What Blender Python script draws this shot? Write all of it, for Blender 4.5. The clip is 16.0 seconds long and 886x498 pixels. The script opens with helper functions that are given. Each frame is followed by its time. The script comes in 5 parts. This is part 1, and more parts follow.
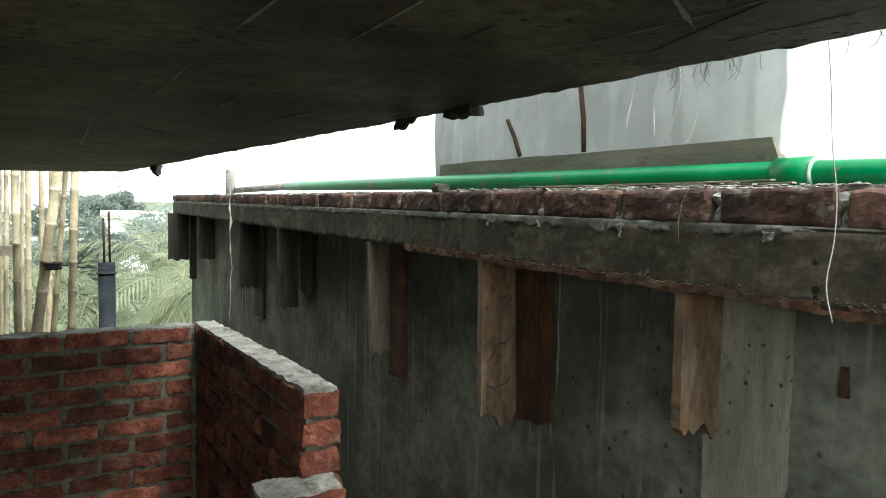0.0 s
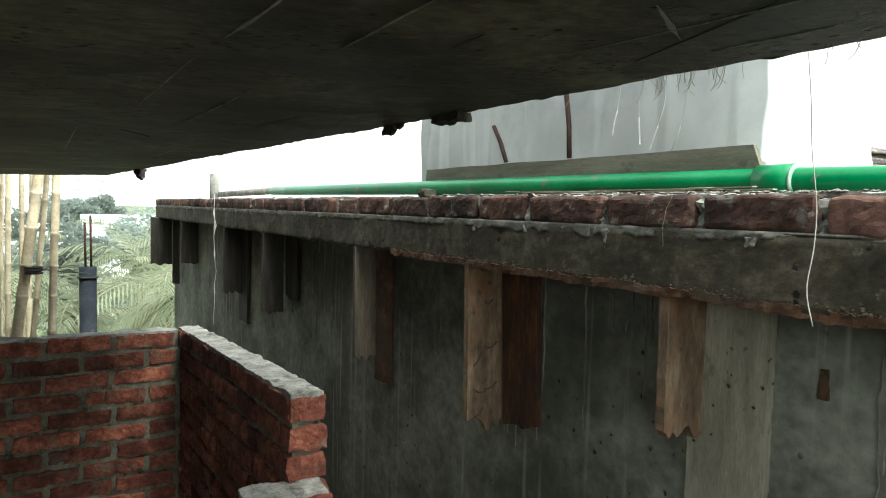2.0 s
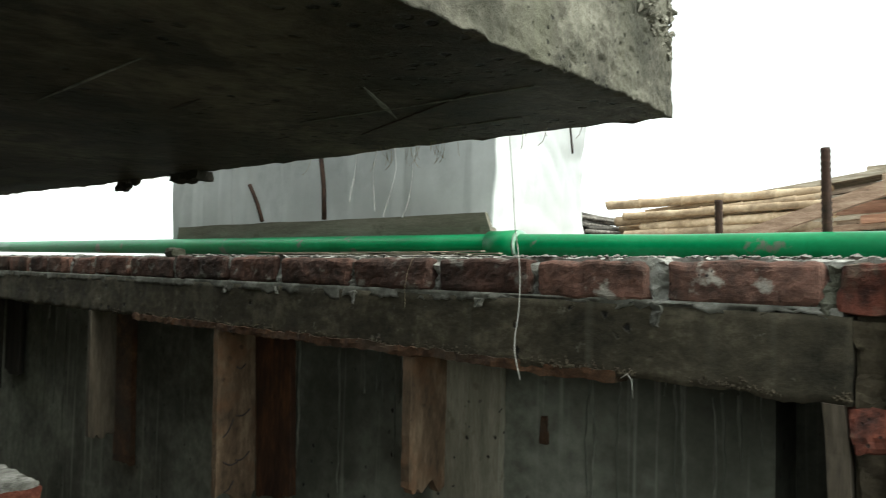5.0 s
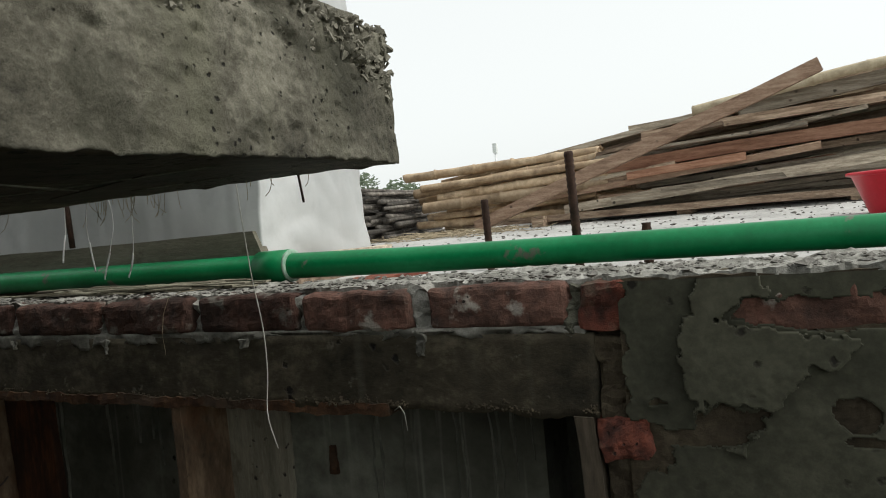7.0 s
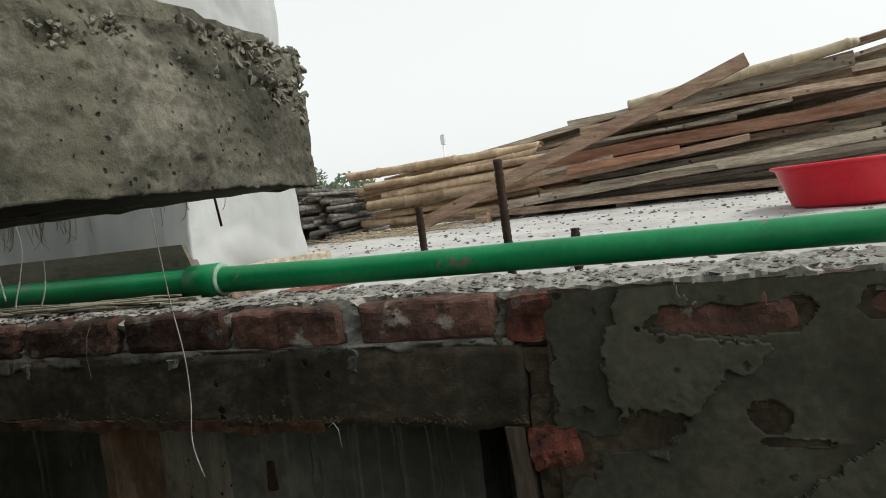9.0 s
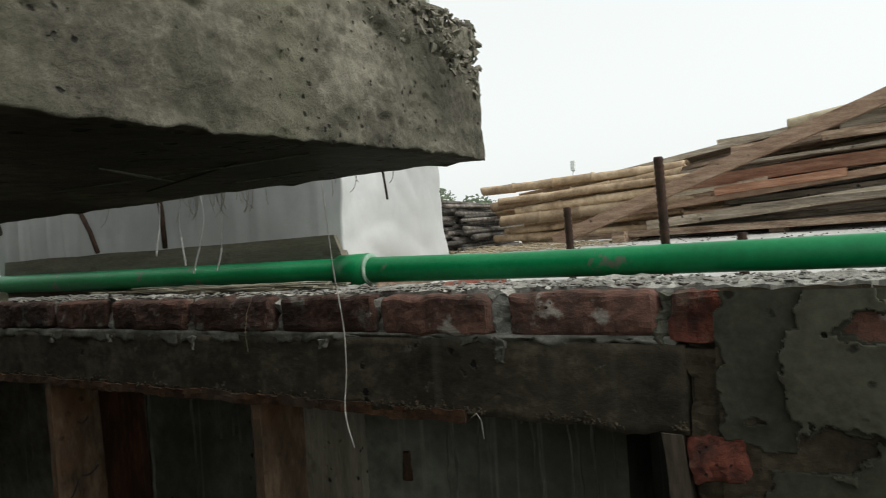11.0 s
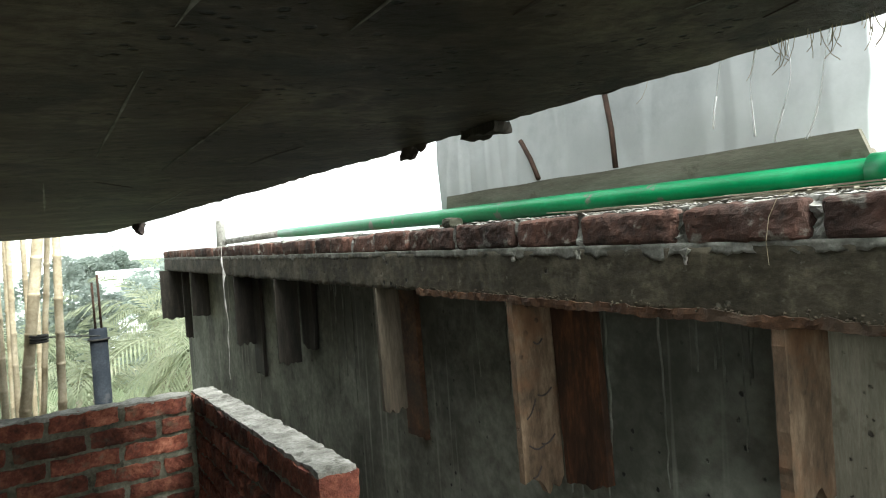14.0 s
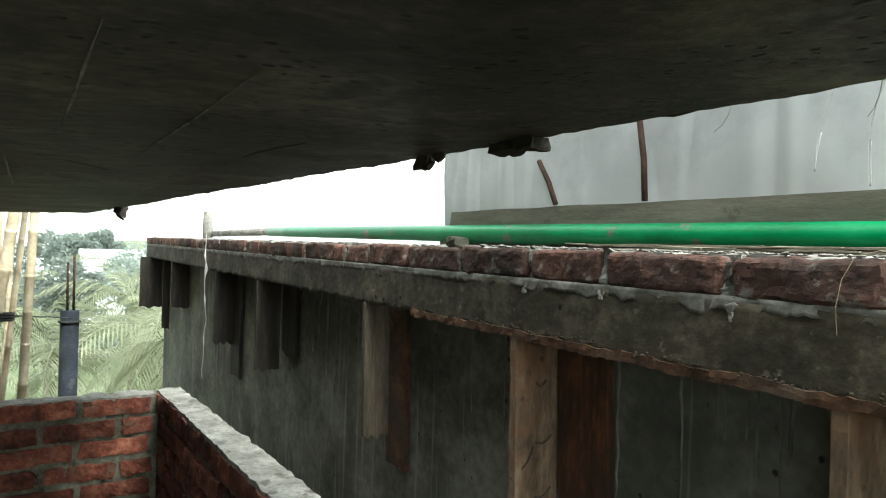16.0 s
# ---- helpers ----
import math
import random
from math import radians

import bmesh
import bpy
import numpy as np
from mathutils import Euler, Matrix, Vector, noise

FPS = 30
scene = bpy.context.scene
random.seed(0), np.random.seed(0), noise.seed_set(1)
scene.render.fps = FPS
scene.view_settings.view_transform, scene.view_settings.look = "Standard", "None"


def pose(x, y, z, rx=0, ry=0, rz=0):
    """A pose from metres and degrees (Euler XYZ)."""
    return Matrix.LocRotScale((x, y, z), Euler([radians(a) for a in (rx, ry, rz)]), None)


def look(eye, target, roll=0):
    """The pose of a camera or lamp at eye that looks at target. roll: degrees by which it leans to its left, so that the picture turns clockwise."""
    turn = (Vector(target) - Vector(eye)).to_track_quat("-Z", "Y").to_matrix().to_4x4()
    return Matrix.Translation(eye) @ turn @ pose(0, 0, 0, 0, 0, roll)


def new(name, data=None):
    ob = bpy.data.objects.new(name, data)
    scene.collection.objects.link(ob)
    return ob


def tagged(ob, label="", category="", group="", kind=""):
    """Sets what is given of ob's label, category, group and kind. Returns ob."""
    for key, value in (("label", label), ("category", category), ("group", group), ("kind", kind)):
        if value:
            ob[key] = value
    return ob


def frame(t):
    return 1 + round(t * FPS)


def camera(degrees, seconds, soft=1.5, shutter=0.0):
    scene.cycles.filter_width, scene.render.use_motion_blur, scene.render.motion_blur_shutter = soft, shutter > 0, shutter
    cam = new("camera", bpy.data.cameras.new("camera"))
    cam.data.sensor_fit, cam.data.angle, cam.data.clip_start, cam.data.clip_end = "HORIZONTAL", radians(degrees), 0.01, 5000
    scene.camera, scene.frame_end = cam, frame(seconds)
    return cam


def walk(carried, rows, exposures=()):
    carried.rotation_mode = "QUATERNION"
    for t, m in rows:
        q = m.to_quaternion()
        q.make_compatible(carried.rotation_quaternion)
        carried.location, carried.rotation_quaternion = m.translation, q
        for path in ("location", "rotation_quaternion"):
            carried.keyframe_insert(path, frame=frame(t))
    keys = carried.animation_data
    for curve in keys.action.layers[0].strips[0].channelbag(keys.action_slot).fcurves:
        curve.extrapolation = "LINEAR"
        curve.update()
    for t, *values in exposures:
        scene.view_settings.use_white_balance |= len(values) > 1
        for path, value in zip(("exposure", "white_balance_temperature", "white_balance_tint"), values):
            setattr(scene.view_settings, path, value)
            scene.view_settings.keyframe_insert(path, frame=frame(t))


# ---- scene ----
cam = camera(67.6, 16.0, soft=1.0, shutter=0.2)
PATH = [
    (0, (0.871, -1.118, -0.044), (-0.858, -0.123, -0.178), 1.2),
    (0.5, (0.872, -1.121, -0.042), (-0.831, -0.077, -0.14), 0.8),
    (1, (0.875, -1.127, -0.045), (-0.822, -0.073, -0.133), 1.1),
    (1.5, (0.877, -1.128, -0.044), (-0.81, -0.059, -0.156), 1.3),
    (2, (0.877, -1.131, -0.044), (-0.83, -0.094, -0.162), 1.4),
    (2.5, (0.882, -1.139, -0.039), (-0.858, -0.153, -0.076), 0.7),
    (3, (0.88, -1.138, -0.042), (-0.859, -0.151, -0.091), 0.8),
    (3.5, (0.884, -1.135, -0.044), (-0.827, -0.101, -0.081), 1.0),
    (4, (0.887, -1.133, -0.041), (-0.713, 0.067, -0.045), 2.1),
    (4.5, (0.902, -1.106, -0.036), (-0.556, 0.263, -0.003), 1.9),
    (5, (0.923, -1.085, -0.03), (-0.354, 0.453, 0.039), 1.3),
    (5.2, (0.929, -1.072, -0.029), (-0.256, 0.536, 0.061), 1.5),
    (7.3, (0.993, -0.958, 0.125), (0.178, 0.864, 0.005), -5.9),
    (7.5, (0.999, -0.956, 0.142), (0.12, 0.835, 0.002), -8.6),
    (7.8, (1.005, -0.952, 0.150), (0.092, 0.828, 0.013), -10.9),
    (8, (1.015, -0.952, 0.148), (0.191, 0.864, -0.004), -8.9),
    (8.2, (1.02, -0.945, 0.143), (0.302, 0.917, 0.008), -7.7),
    (10.3, (0.997, -0.948, 0.099), (0.243, 0.902, -0.007), -4.3),
    (10.5, (0.98, -0.939, 0.092), (0.145, 0.874, -0.023), -4.3),
    (11, (0.962, -0.952, 0.075), (-0.062, 0.766, 0.072), -3.7),
    (11.5, (0.928, -0.981, 0.056), (-0.336, 0.568, 0.075), -2.3),
    (12, (0.886, -1.004, 0.056), (-0.612, 0.32, 0.053), -2.4),
    (12.5, (0.846, -1.037, 0.006), (-0.837, 0.038, -0.096), -1.6),
    (13, (0.813, -1.015, -0.038), (-0.945, -0.126, -0.386), -0.8),
    (13.5, (0.751, -1.029, -0.043), (-1.094, -0.26, -0.086), -1.6),
    (14, (0.607, -1.035, -0.024), (-1.121, -0.028, -0.065), -3.8),
    (14.5, (0.578, -1.015, -0.025), (-1.119, 0.043, -0.06), -5.3),
    (15, (0.484, -0.986, -0.012), (-1.202, 0.089, -0.058), -1.1),
    (15.5, (0.466, -0.986, -0.009), (-1.288, -0.028, 0.053), -2.0),
    (16, (0.439, -0.984, -0.001), (-1.271, 0.054, -0.008), 1.8),
]

# exposure in stops along the shot: bright in the shade, stopped down when the open sky fills the view
EXPOSURES = [(0.0, 1.7, 6350, 1), (3.5, 1.75, 6350, 0), (4.5, 1.45, 6450, -2), (5.2, 0.85, 6500, 0), (7.3, 0.05, 6650, 7), (8.2, 0.05, 6650, 7), (10.3, 0.0, 6650, 7), (11.0, 0.05, 6650, 6), (11.7, 0.3, 6600, 4), (12.5, 1.25, 6600, 4), (13.0, 1.5, 6500, 3), (13.5, 1.95, 6400, 3), (14.5, 1.93, 6300, 3), (16.0, 1.9, 6350, 1)]
walk(cam, [(t, look(eye, target, roll)) for t, eye, target, roll in PATH], EXPOSURES)

# ---- world and light: bright overcast ----
world = bpy.data.worlds.new("overcast_sky")
scene.world = world
world.use_nodes = True
wn, wl = world.node_tree.nodes, world.node_tree.links
wn.clear()
sky = wn.new("ShaderNodeTexSky")
sky.sky_type = "NISHITA"
sky.sun_disc = False
sky.sun_elevation, sky.sun_rotation = radians(52), radians(82)
sky.dust_density, sky.air_density = 4.0, 1.0
pale = wn.new("ShaderNodeHueSaturation")
pale.inputs["Saturation"].default_value = 0.22
back = wn.new("ShaderNodeBackground")
back.inputs["Strength"].default_value = 0.16
wout = wn.new("ShaderNodeOutputWorld")
wl.new(sky.outputs["Color"], pale.inputs["Color"])
cloud = wn.new("ShaderNodeMix")
cloud.data_type = "RGBA"
cloud.inputs["Factor"].default_value = 0.7
cloud.inputs["B"].default_value = (6.6, 6.85, 7.0, 1)
wl.new(pale.outputs["Color"], cloud.inputs["A"])
wl.new(cloud.outputs["Result"], back.inputs["Color"])
wl.new(back.outputs["Background"], wout.inputs["Surface"])
sun_data = bpy.data.lights.new("sun", "SUN")
sun_data.energy, sun_data.angle, sun_data.color = 1.9, radians(25), (1.0, 0.97, 0.92)
sun = new("sun", sun_data)
sun.matrix_world = look((6.2, 0.9, 8.0), (0, 0, 0))


# ---- materials ----
def surf(name, colours, scale=6.0, rough=0.85, bump=0.4, grain=90.0, metal=0.0, stretch=(1, 1, 1), vary=0.0, spots=None, streaks=None, trans=0.0, relief=0.004, pits=None, thin=0.0, gloss=0.3):
    """Two scales of noise over a ramp of colours, grain relief, optional dark spots, pale vertical streaks and a shift of value from piece to piece."""
    m = bpy.data.materials.new(name)
    m.use_nodes = True
    n, l = m.node_tree.nodes, m.node_tree.links
    bsdf = n["Principled BSDF"]
    geo = n.new("ShaderNodeNewGeometry")
    info = n.new("ShaderNodeObjectInfo")
    shift = n.new("ShaderNodeVectorMath")
    shift.operation = "MULTIPLY_ADD"
    shift.inputs[1].default_value = (17, 31, 23)
    l.new(info.outputs["Random"], shift.inputs[0])
    l.new(geo.outputs["Position"], shift.inputs[2])
    mapping = n.new("ShaderNodeMapping")
    mapping.inputs["Scale"].default_value = stretch
    l.new(shift.outputs[0], mapping.inputs["Vector"])

    def noise_at(s, detail=6.0, vec=mapping, rough_=0.6):
        t = n.new("ShaderNodeTexNoise")
        t.inputs["Scale"].default_value = s
        t.inputs["Detail"].default_value = detail
        t.inputs["Roughness"].default_value = rough_
        l.new(vec.outputs[0], t.inputs["Vector"])
        return t

    big, fine = noise_at(scale), noise_at(grain, 8.0, rough_=0.7)
    mixn = n.new("ShaderNodeMath")
    mixn.operation = "MULTIPLY_ADD"
    mixn.inputs[1].default_value = 0.6
    l.new(fine.outputs["Fac"], mixn.inputs[0])
    sub = n.new("ShaderNodeMath")
    sub.operation = "MULTIPLY_ADD"
    sub.inputs[1].default_value, sub.inputs[2].default_value = 0.9, -0.25
    l.new(big.outputs["Fac"], sub.inputs[0])
    l.new(sub.outputs[0], mixn.inputs[2])
    ramp = n.new("ShaderNodeValToRGB")
    el = ramp.color_ramp.elements
    while len(el) < len(colours):
        el.new(0.5)
    for i, c in enumerate(colours):
        el[i].position = 0.28 + 0.44 * i / max(1, len(colours) - 1)
        el[i].color = (*c, 1)
    l.new(mixn.outputs[0], ramp.inputs["Fac"])
    colour = ramp.outputs["Color"]
    height = mixn

    def blend(fac, c2, amount=1.0):
        nonlocal colour
        mx = n.new("ShaderNodeMix")
        mx.data_type = "RGBA"
        mul = n.new("ShaderNodeMath")
        mul.operation = "MULTIPLY"
        mul.inputs[1].default_value = amount
        l.new(fac, mul.inputs[0])
        l.new(mul.outputs[0], mx.inputs["Factor"])
        l.new(colour, mx.inputs["A"])
        mx.inputs["B"].default_value = (*c2, 1)
        colour = mx.outputs["Result"]

    if spots:
        c2, s, lo, hi, amount = spots
        sp = noise_at(s, 5.0, shift)
        r2 = n.new("ShaderNodeMapRange")
        r2.inputs["From Min"].default_value, r2.inputs["From Max"].default_value = lo, hi
        l.new(sp.outputs["Fac"], r2.inputs["Value"])
        blend(r2.outputs["Result"], c2, amount)
    if streaks:
        c2, s, lo, hi, amount = streaks
        mp = n.new("ShaderNodeMapping")
        mp.inputs["Scale"].default_value = (1, 1, 0.035)
        l.new(shift.outputs[0], mp.inputs["Vector"])
        sp = noise_at(s, 3.0, mp)
        r2 = n.new("ShaderNodeMapRange")
        r2.inputs["From Min"].default_value, r2.inputs["From Max"].default_value = lo, hi
        l.new(sp.outputs["Fac"], r2.inputs["Value"])
        gate = noise_at(1.6, 2.0, shift)
        r3 = n.new("ShaderNodeMapRange")
        r3.inputs["From Min"].default_value, r3.inputs["From Max"].default_value = 0.4, 0.6
        l.new(gate.outputs["Fac"], r3.inputs["Value"])
        both = n.new("ShaderNodeMath")
        both.operation = "MULTIPLY"
        l.new(r2.outputs["Result"], both.inputs[0])
        l.new(r3.outputs["Result"], both.inputs[1])
        blend(both.outputs[0], c2, amount)
    if pits:
        c2, ps, size = pits
        vor = n.new("ShaderNodeTexVoronoi")
        vor.inputs["Scale"].default_value = ps
        l.new(shift.outputs[0], vor.inputs["Vector"])
        pr = n.new("ShaderNodeMapRange")
        pr.inputs["From Min"].default_value, pr.inputs["From Max"].default_value = size * 1.25, size
        warp = noise_at(ps * 2.2, 3.0, shift)
        add = n.new("ShaderNodeMath")
        add.operation = "MULTIPLY_ADD"
        add.inputs[1].default_value = 0.5
        l.new(warp.outputs["Fac"], add.inputs[0])
        l.new(vor.outputs["Distance"], add.inputs[2])
        l.new(add.outputs[0], pr.inputs["Value"])
        gate2 = noise_at(ps * 0.16, 3.0, shift)
        pg = n.new("ShaderNodeMapRange")
        pg.inputs["From Min"].default_value, pg.inputs["From Max"].default_value = 0.5, 0.56
        l.new(gate2.outputs["Fac"], pg.inputs["Value"])
        pm = n.new("ShaderNodeMath")
        pm.operation = "MULTIPLY"
        l.new(pr.outputs["Result"], pm.inputs[0])
        l.new(pg.outputs["Result"], pm.inputs[1])
        blend(pm.outputs[0], c2, 0.95)
        sink = n.new("ShaderNodeMath")
        sink.operation = "MULTIPLY_ADD"
        sink.inputs[1].default_value = -0.9
        l.new(pm.outputs[0], sink.inputs[0])
        l.new(mixn.outputs[0], sink.inputs[2])
        height = sink
    if vary:
        hsv = n.new("ShaderNodeHueSaturation")
        mr = n.new("ShaderNodeMapRange")
        mr.inputs["To Min"].default_value, mr.inputs["To Max"].default_value = 1 - vary, 1 + vary
        l.new(info.outputs["Random"], mr.inputs["Value"])
        l.new(mr.outputs["Result"], hsv.inputs["Value"])
        l.new(colour, hsv.inputs["Color"])
        colour = hsv.outputs["Color"]
    l.new(colour, bsdf.inputs["Base Color"])
    bsdf.inputs["Roughness"].default_value = rough
    bsdf.inputs["Metallic"].default_value = metal
    bsdf.inputs["Specular IOR Level"].default_value = gloss
    if trans:
        bsdf.inputs["Transmission Weight"].default_value = trans
    if bump:
        bp = n.new("ShaderNodeBump")
        bp.inputs["Strength"].default_value = bump
        bp.inputs["Distance"].default_value = relief
        l.new(height.outputs[0], bp.inputs["Height"])
        l.new(bp.outputs["Normal"], bsdf.inputs["Normal"])
    if thin:
        tl = n.new("ShaderNodeBsdfTranslucent")
        l.new(colour, tl.inputs["Color"])
        both_sides = n.new("ShaderNodeMixShader")
        both_sides.inputs["Fac"].default_value = thin
        l.new(bsdf.outputs["BSDF"], both_sides.inputs[1])
        l.new(tl.outputs["BSDF"], both_sides.inputs[2])
        l.new(both_sides.outputs["Shader"], n["Material Output"].inputs["Surface"])
    return m


# Soffit base colour includes the shade under the slab; the end faces stay lighter.
M_SLAB = surf("shade_darkened_soffit_concrete", [(0.009, 0.0075, 0.005), (0.056, 0.046, 0.031), (0.17, 0.145, 0.102)], 2.2, 0.6, 1.0, 34, stretch=(1.5, 1.0, 2), spots=((0.013, 0.012, 0.009), 7.0, 0.55, 0.63, 0.75), relief=0.010, pits=((0.004, 0.004, 0.003), 44, 0.42), gloss=0.2)
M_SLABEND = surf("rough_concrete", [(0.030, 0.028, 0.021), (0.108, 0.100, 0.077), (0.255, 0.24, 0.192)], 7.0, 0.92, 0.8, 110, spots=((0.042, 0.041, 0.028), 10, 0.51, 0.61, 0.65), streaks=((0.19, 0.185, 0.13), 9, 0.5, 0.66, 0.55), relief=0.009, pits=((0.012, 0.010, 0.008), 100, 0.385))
M_STONE = surf("broken_aggregate", [(0.10, 0.092, 0.073), (0.18, 0.168, 0.135), (0.30, 0.283, 0.235)], 60, 0.95, 0.8, 200)
M_BEAM = surf("dark_beam_concrete", [(0.012, 0.010, 0.006), (0.046, 0.038, 0.024), (0.125, 0.108, 0.075)], 4.5, 0.88, 0.6, 34, stretch=(1, 1, 1.3), spots=((0.17, 0.158, 0.125), 30, 0.65, 0.72, 0.55), streaks=((0.12, 0.115, 0.088), 14, 0.54, 0.70, 0.5), relief=0.008, pits=((0.006, 0.005, 0.004), 26, 0.38))
M_WALL = surf("damp_cement_render", [(0.036, 0.037, 0.027), (0.115, 0.118, 0.092), (0.225, 0.23, 0.187)], 2.6, 0.85, 0.6, 22, streaks=((0.36, 0.358, 0.305), 24, 0.58, 0.70, 0.45), spots=((0.036, 0.036, 0.026), 1.6, 0.48, 0.62, 0.65), pits=((0.01, 0.01, 0.008), 22, 0.32))
M_PLASTER = surf("patched_cement_plaster", [(0.026, 0.027, 0.018), (0.054, 0.054, 0.037), (0.095, 0.094, 0.066)], 3.0, 0.9, 0.5, 60, spots=((0.028, 0.025, 0.016), 4, 0.52, 0.64, 0.7), relief=0.0022, pits=((0.014, 0.012, 0.009), 24, 0.34))
M_UNDERCOAT = surf("brown_rough_undercoat", [(0.022, 0.017, 0.011), (0.052, 0.041, 0.026), (0.095, 0.078, 0.052)], 9, 0.95, 1.0, 70, relief=0.005)
M_MORTAR = surf("mortar", [(0.11, 0.107, 0.094), (0.24, 0.235, 0.21), (0.41, 0.40, 0.37)], 11, 0.95, 1.0, 90, spots=((0.06, 0.055, 0.044), 20, 0.56, 0.65, 0.7), relief=0.008)
M_BRICK = surf("red_brick", [(0.040, 0.016, 0.012), (0.145, 0.043, 0.027), (0.31, 0.125, 0.078)], 9, 0.9, 1.0, 50, vary=0.5, spots=((0.13, 0.115, 0.085), 12, 0.58, 0.68, 0.6), relief=0.010, pits=((0.020, 0.012, 0.010), 60, 0.34))
M_OLDBRICK = surf("weathered_brick", [(0.022, 0.016, 0.013), (0.078, 0.041, 0.031), (0.155, 0.076, 0.056)], 8, 0.93, 1.0, 50, vary=0.5, spots=((0.25, 0.235, 0.205), 15, 0.58, 0.65, 0.8), relief=0.008, pits=((0.014, 0.010, 0.009), 60, 0.34))
M_ROOF = surf("roof_screed", [(0.30, 0.295, 0.285), (0.42, 0.415, 0.40), (0.51, 0.505, 0.49)], 3.0, 0.9, 0.7, 90, spots=((0.15, 0.142, 0.125), 22, 0.6, 0.68, 0.8), pits=((0.08, 0.075, 0.065), 26, 0.36))
M_RUBBLE = surf("roof_rubble", [(0.13, 0.122, 0.108), (0.235, 0.225, 0.205), (0.37, 0.36, 0.33)], 30, 0.95, 0.7, 200, vary=0.3)
M_PLANK = surf("raw_timber", [(0.035, 0.024, 0.015), (0.115, 0.077, 0.048), (0.23, 0.165, 0.108)], 9, 0.85, 0.9, 30, stretch=(2.0, 2.0, 0.7), vary=0.15, spots=((0.15, 0.07, 0.032), 7, 0.54, 0.66, 0.6), pits=((0.02, 0.013, 0.008), 26, 0.40))
M_REDPLANK = surf("reddish_timber", [(0.018, 0.010, 0.007), (0.06, 0.027, 0.014), (0.17, 0.066, 0.028)], 6, 0.75, 0.6, 34, stretch=(2.2, 2.2, 0.5), vary=0.15, spots=((0.02, 0.014, 0.010), 6, 0.48, 0.6, 0.6))
M_FORM = surf("rotten_form_board", [(0.025, 0.013, 0.008), (0.065, 0.032, 0.016), (0.15, 0.072, 0.034)], 14, 0.9, 0.9, 70, spots=((0.03, 0.025, 0.018), 7, 0.5, 0.6, 0.7))
# Board colour taken down to near black for the shade under beam and slab.
M_DARKBOARD = surf("shaded_and_rotten_board", [(0.012, 0.011, 0.009), (0.026, 0.022, 0.017), (0.055, 0.045, 0.035)], 9, 0.8, 0.5, 60, stretch=(3, 3, 0.4), vary=0.2)
M_GREYPLANK = surf("cement_stained_board", [(0.13, 0.118, 0.085), (0.205, 0.19, 0.143), (0.30, 0.28, 0.215)], 8, 0.85, 0.7, 70, stretch=(3, 3, 0.5), spots=((0.10, 0.08, 0.05), 20, 0.6, 0.7, 0.6), streaks=((0.33, 0.32, 0.26), 26, 0.6, 0.7, 0.5), pits=((0.03, 0.025, 0.018), 36, 0.33))
M_LUMBER = surf("weathered_lumber", [(0.085, 0.058, 0.04), (0.27, 0.193, 0.137), (0.52, 0.41, 0.305)], 6, 0.85, 0.7, 36, stretch=(0.8, 6, 9), vary=0.55, pits=((0.05, 0.035, 0.025), 18, 0.34))
M_LUMBERRED = surf("rust_brown_lumber", [(0.13, 0.06, 0.036), (0.30, 0.155, 0.098), (0.45, 0.265, 0.18)], 6, 0.8, 0.6, 36, stretch=(0.8, 6, 9), vary=0.3)
M_LUMBERTAN = surf("pale_brown_lumber", [(0.17, 0.105, 0.07), (0.33, 0.22, 0.155), (0.48, 0.355, 0.26)], 7, 0.8, 0.7, 60, stretch=(1.2, 5, 7), vary=0.1, pits=((0.06, 0.04, 0.03), 16, 0.3))
M_OLDBOARD = surf("grey_brown_board", [(0.035, 0.028, 0.02), (0.085, 0.068, 0.048), (0.15, 0.122, 0.09)], 7, 0.85, 0.5, 45, stretch=(3, 3, 0.4), vary=0.2)
M_LUMBERGREY = surf("grey_lumber", [(0.13, 0.108, 0.082), (0.34, 0.288, 0.222), (0.57, 0.505, 0.41)], 6, 0.85, 0.7, 36, stretch=(0.8, 6, 9), vary=0.4, pits=((0.06, 0.05, 0.037), 18, 0.34))
M_BAMBOO = surf("dry_bamboo", [(0.20, 0.135, 0.082), (0.39, 0.283, 0.18), (0.57, 0.45, 0.31)], 6, 0.5, 0.2, 40, vary=0.4, spots=((0.12, 0.08, 0.048), 9, 0.54, 0.70, 0.7))
# Bamboo lightened in its colour to give the blown-out look of poles against sky.
M_PALEBAMBOO = surf("overlit_pale_bamboo", [(0.31, 0.25, 0.165), (0.46, 0.39, 0.27), (0.60, 0.53, 0.40)], 6, 0.5, 0.2, 40, vary=0.2, spots=((0.2, 0.15, 0.095), 9, 0.58, 0.72, 0.6))
M_DARKPOLE = surf("blackened_poles", [(0.05, 0.045, 0.04), (0.12, 0.108, 0.095), (0.28, 0.255, 0.225)], 24, 0.8, 0.5, 80, vary=0.55)
M_PIPE = surf("green_pvc", [(0.0, 0.125, 0.04), (0.0, 0.17, 0.055), (0.008, 0.22, 0.08)], 5, 0.38, 0.05, 60, spots=((0.13, 0.12, 0.10), 9, 0.64, 0.67, 0.85))
M_LIP = surf("pale_scuffed_green_pvc", [(0.16, 0.30, 0.21), (0.27, 0.40, 0.31), (0.38, 0.48, 0.40)], 30, 0.5, 0.2, 90)
M_GREYPIPE = surf("grey_pvc", [(0.010, 0.013, 0.018), (0.015, 0.019, 0.025), (0.03, 0.036, 0.044)], 5, 0.8, 0.1, 60, spots=((0.08, 0.08, 0.08), 6, 0.6, 0.7, 0.4), gloss=0.15)
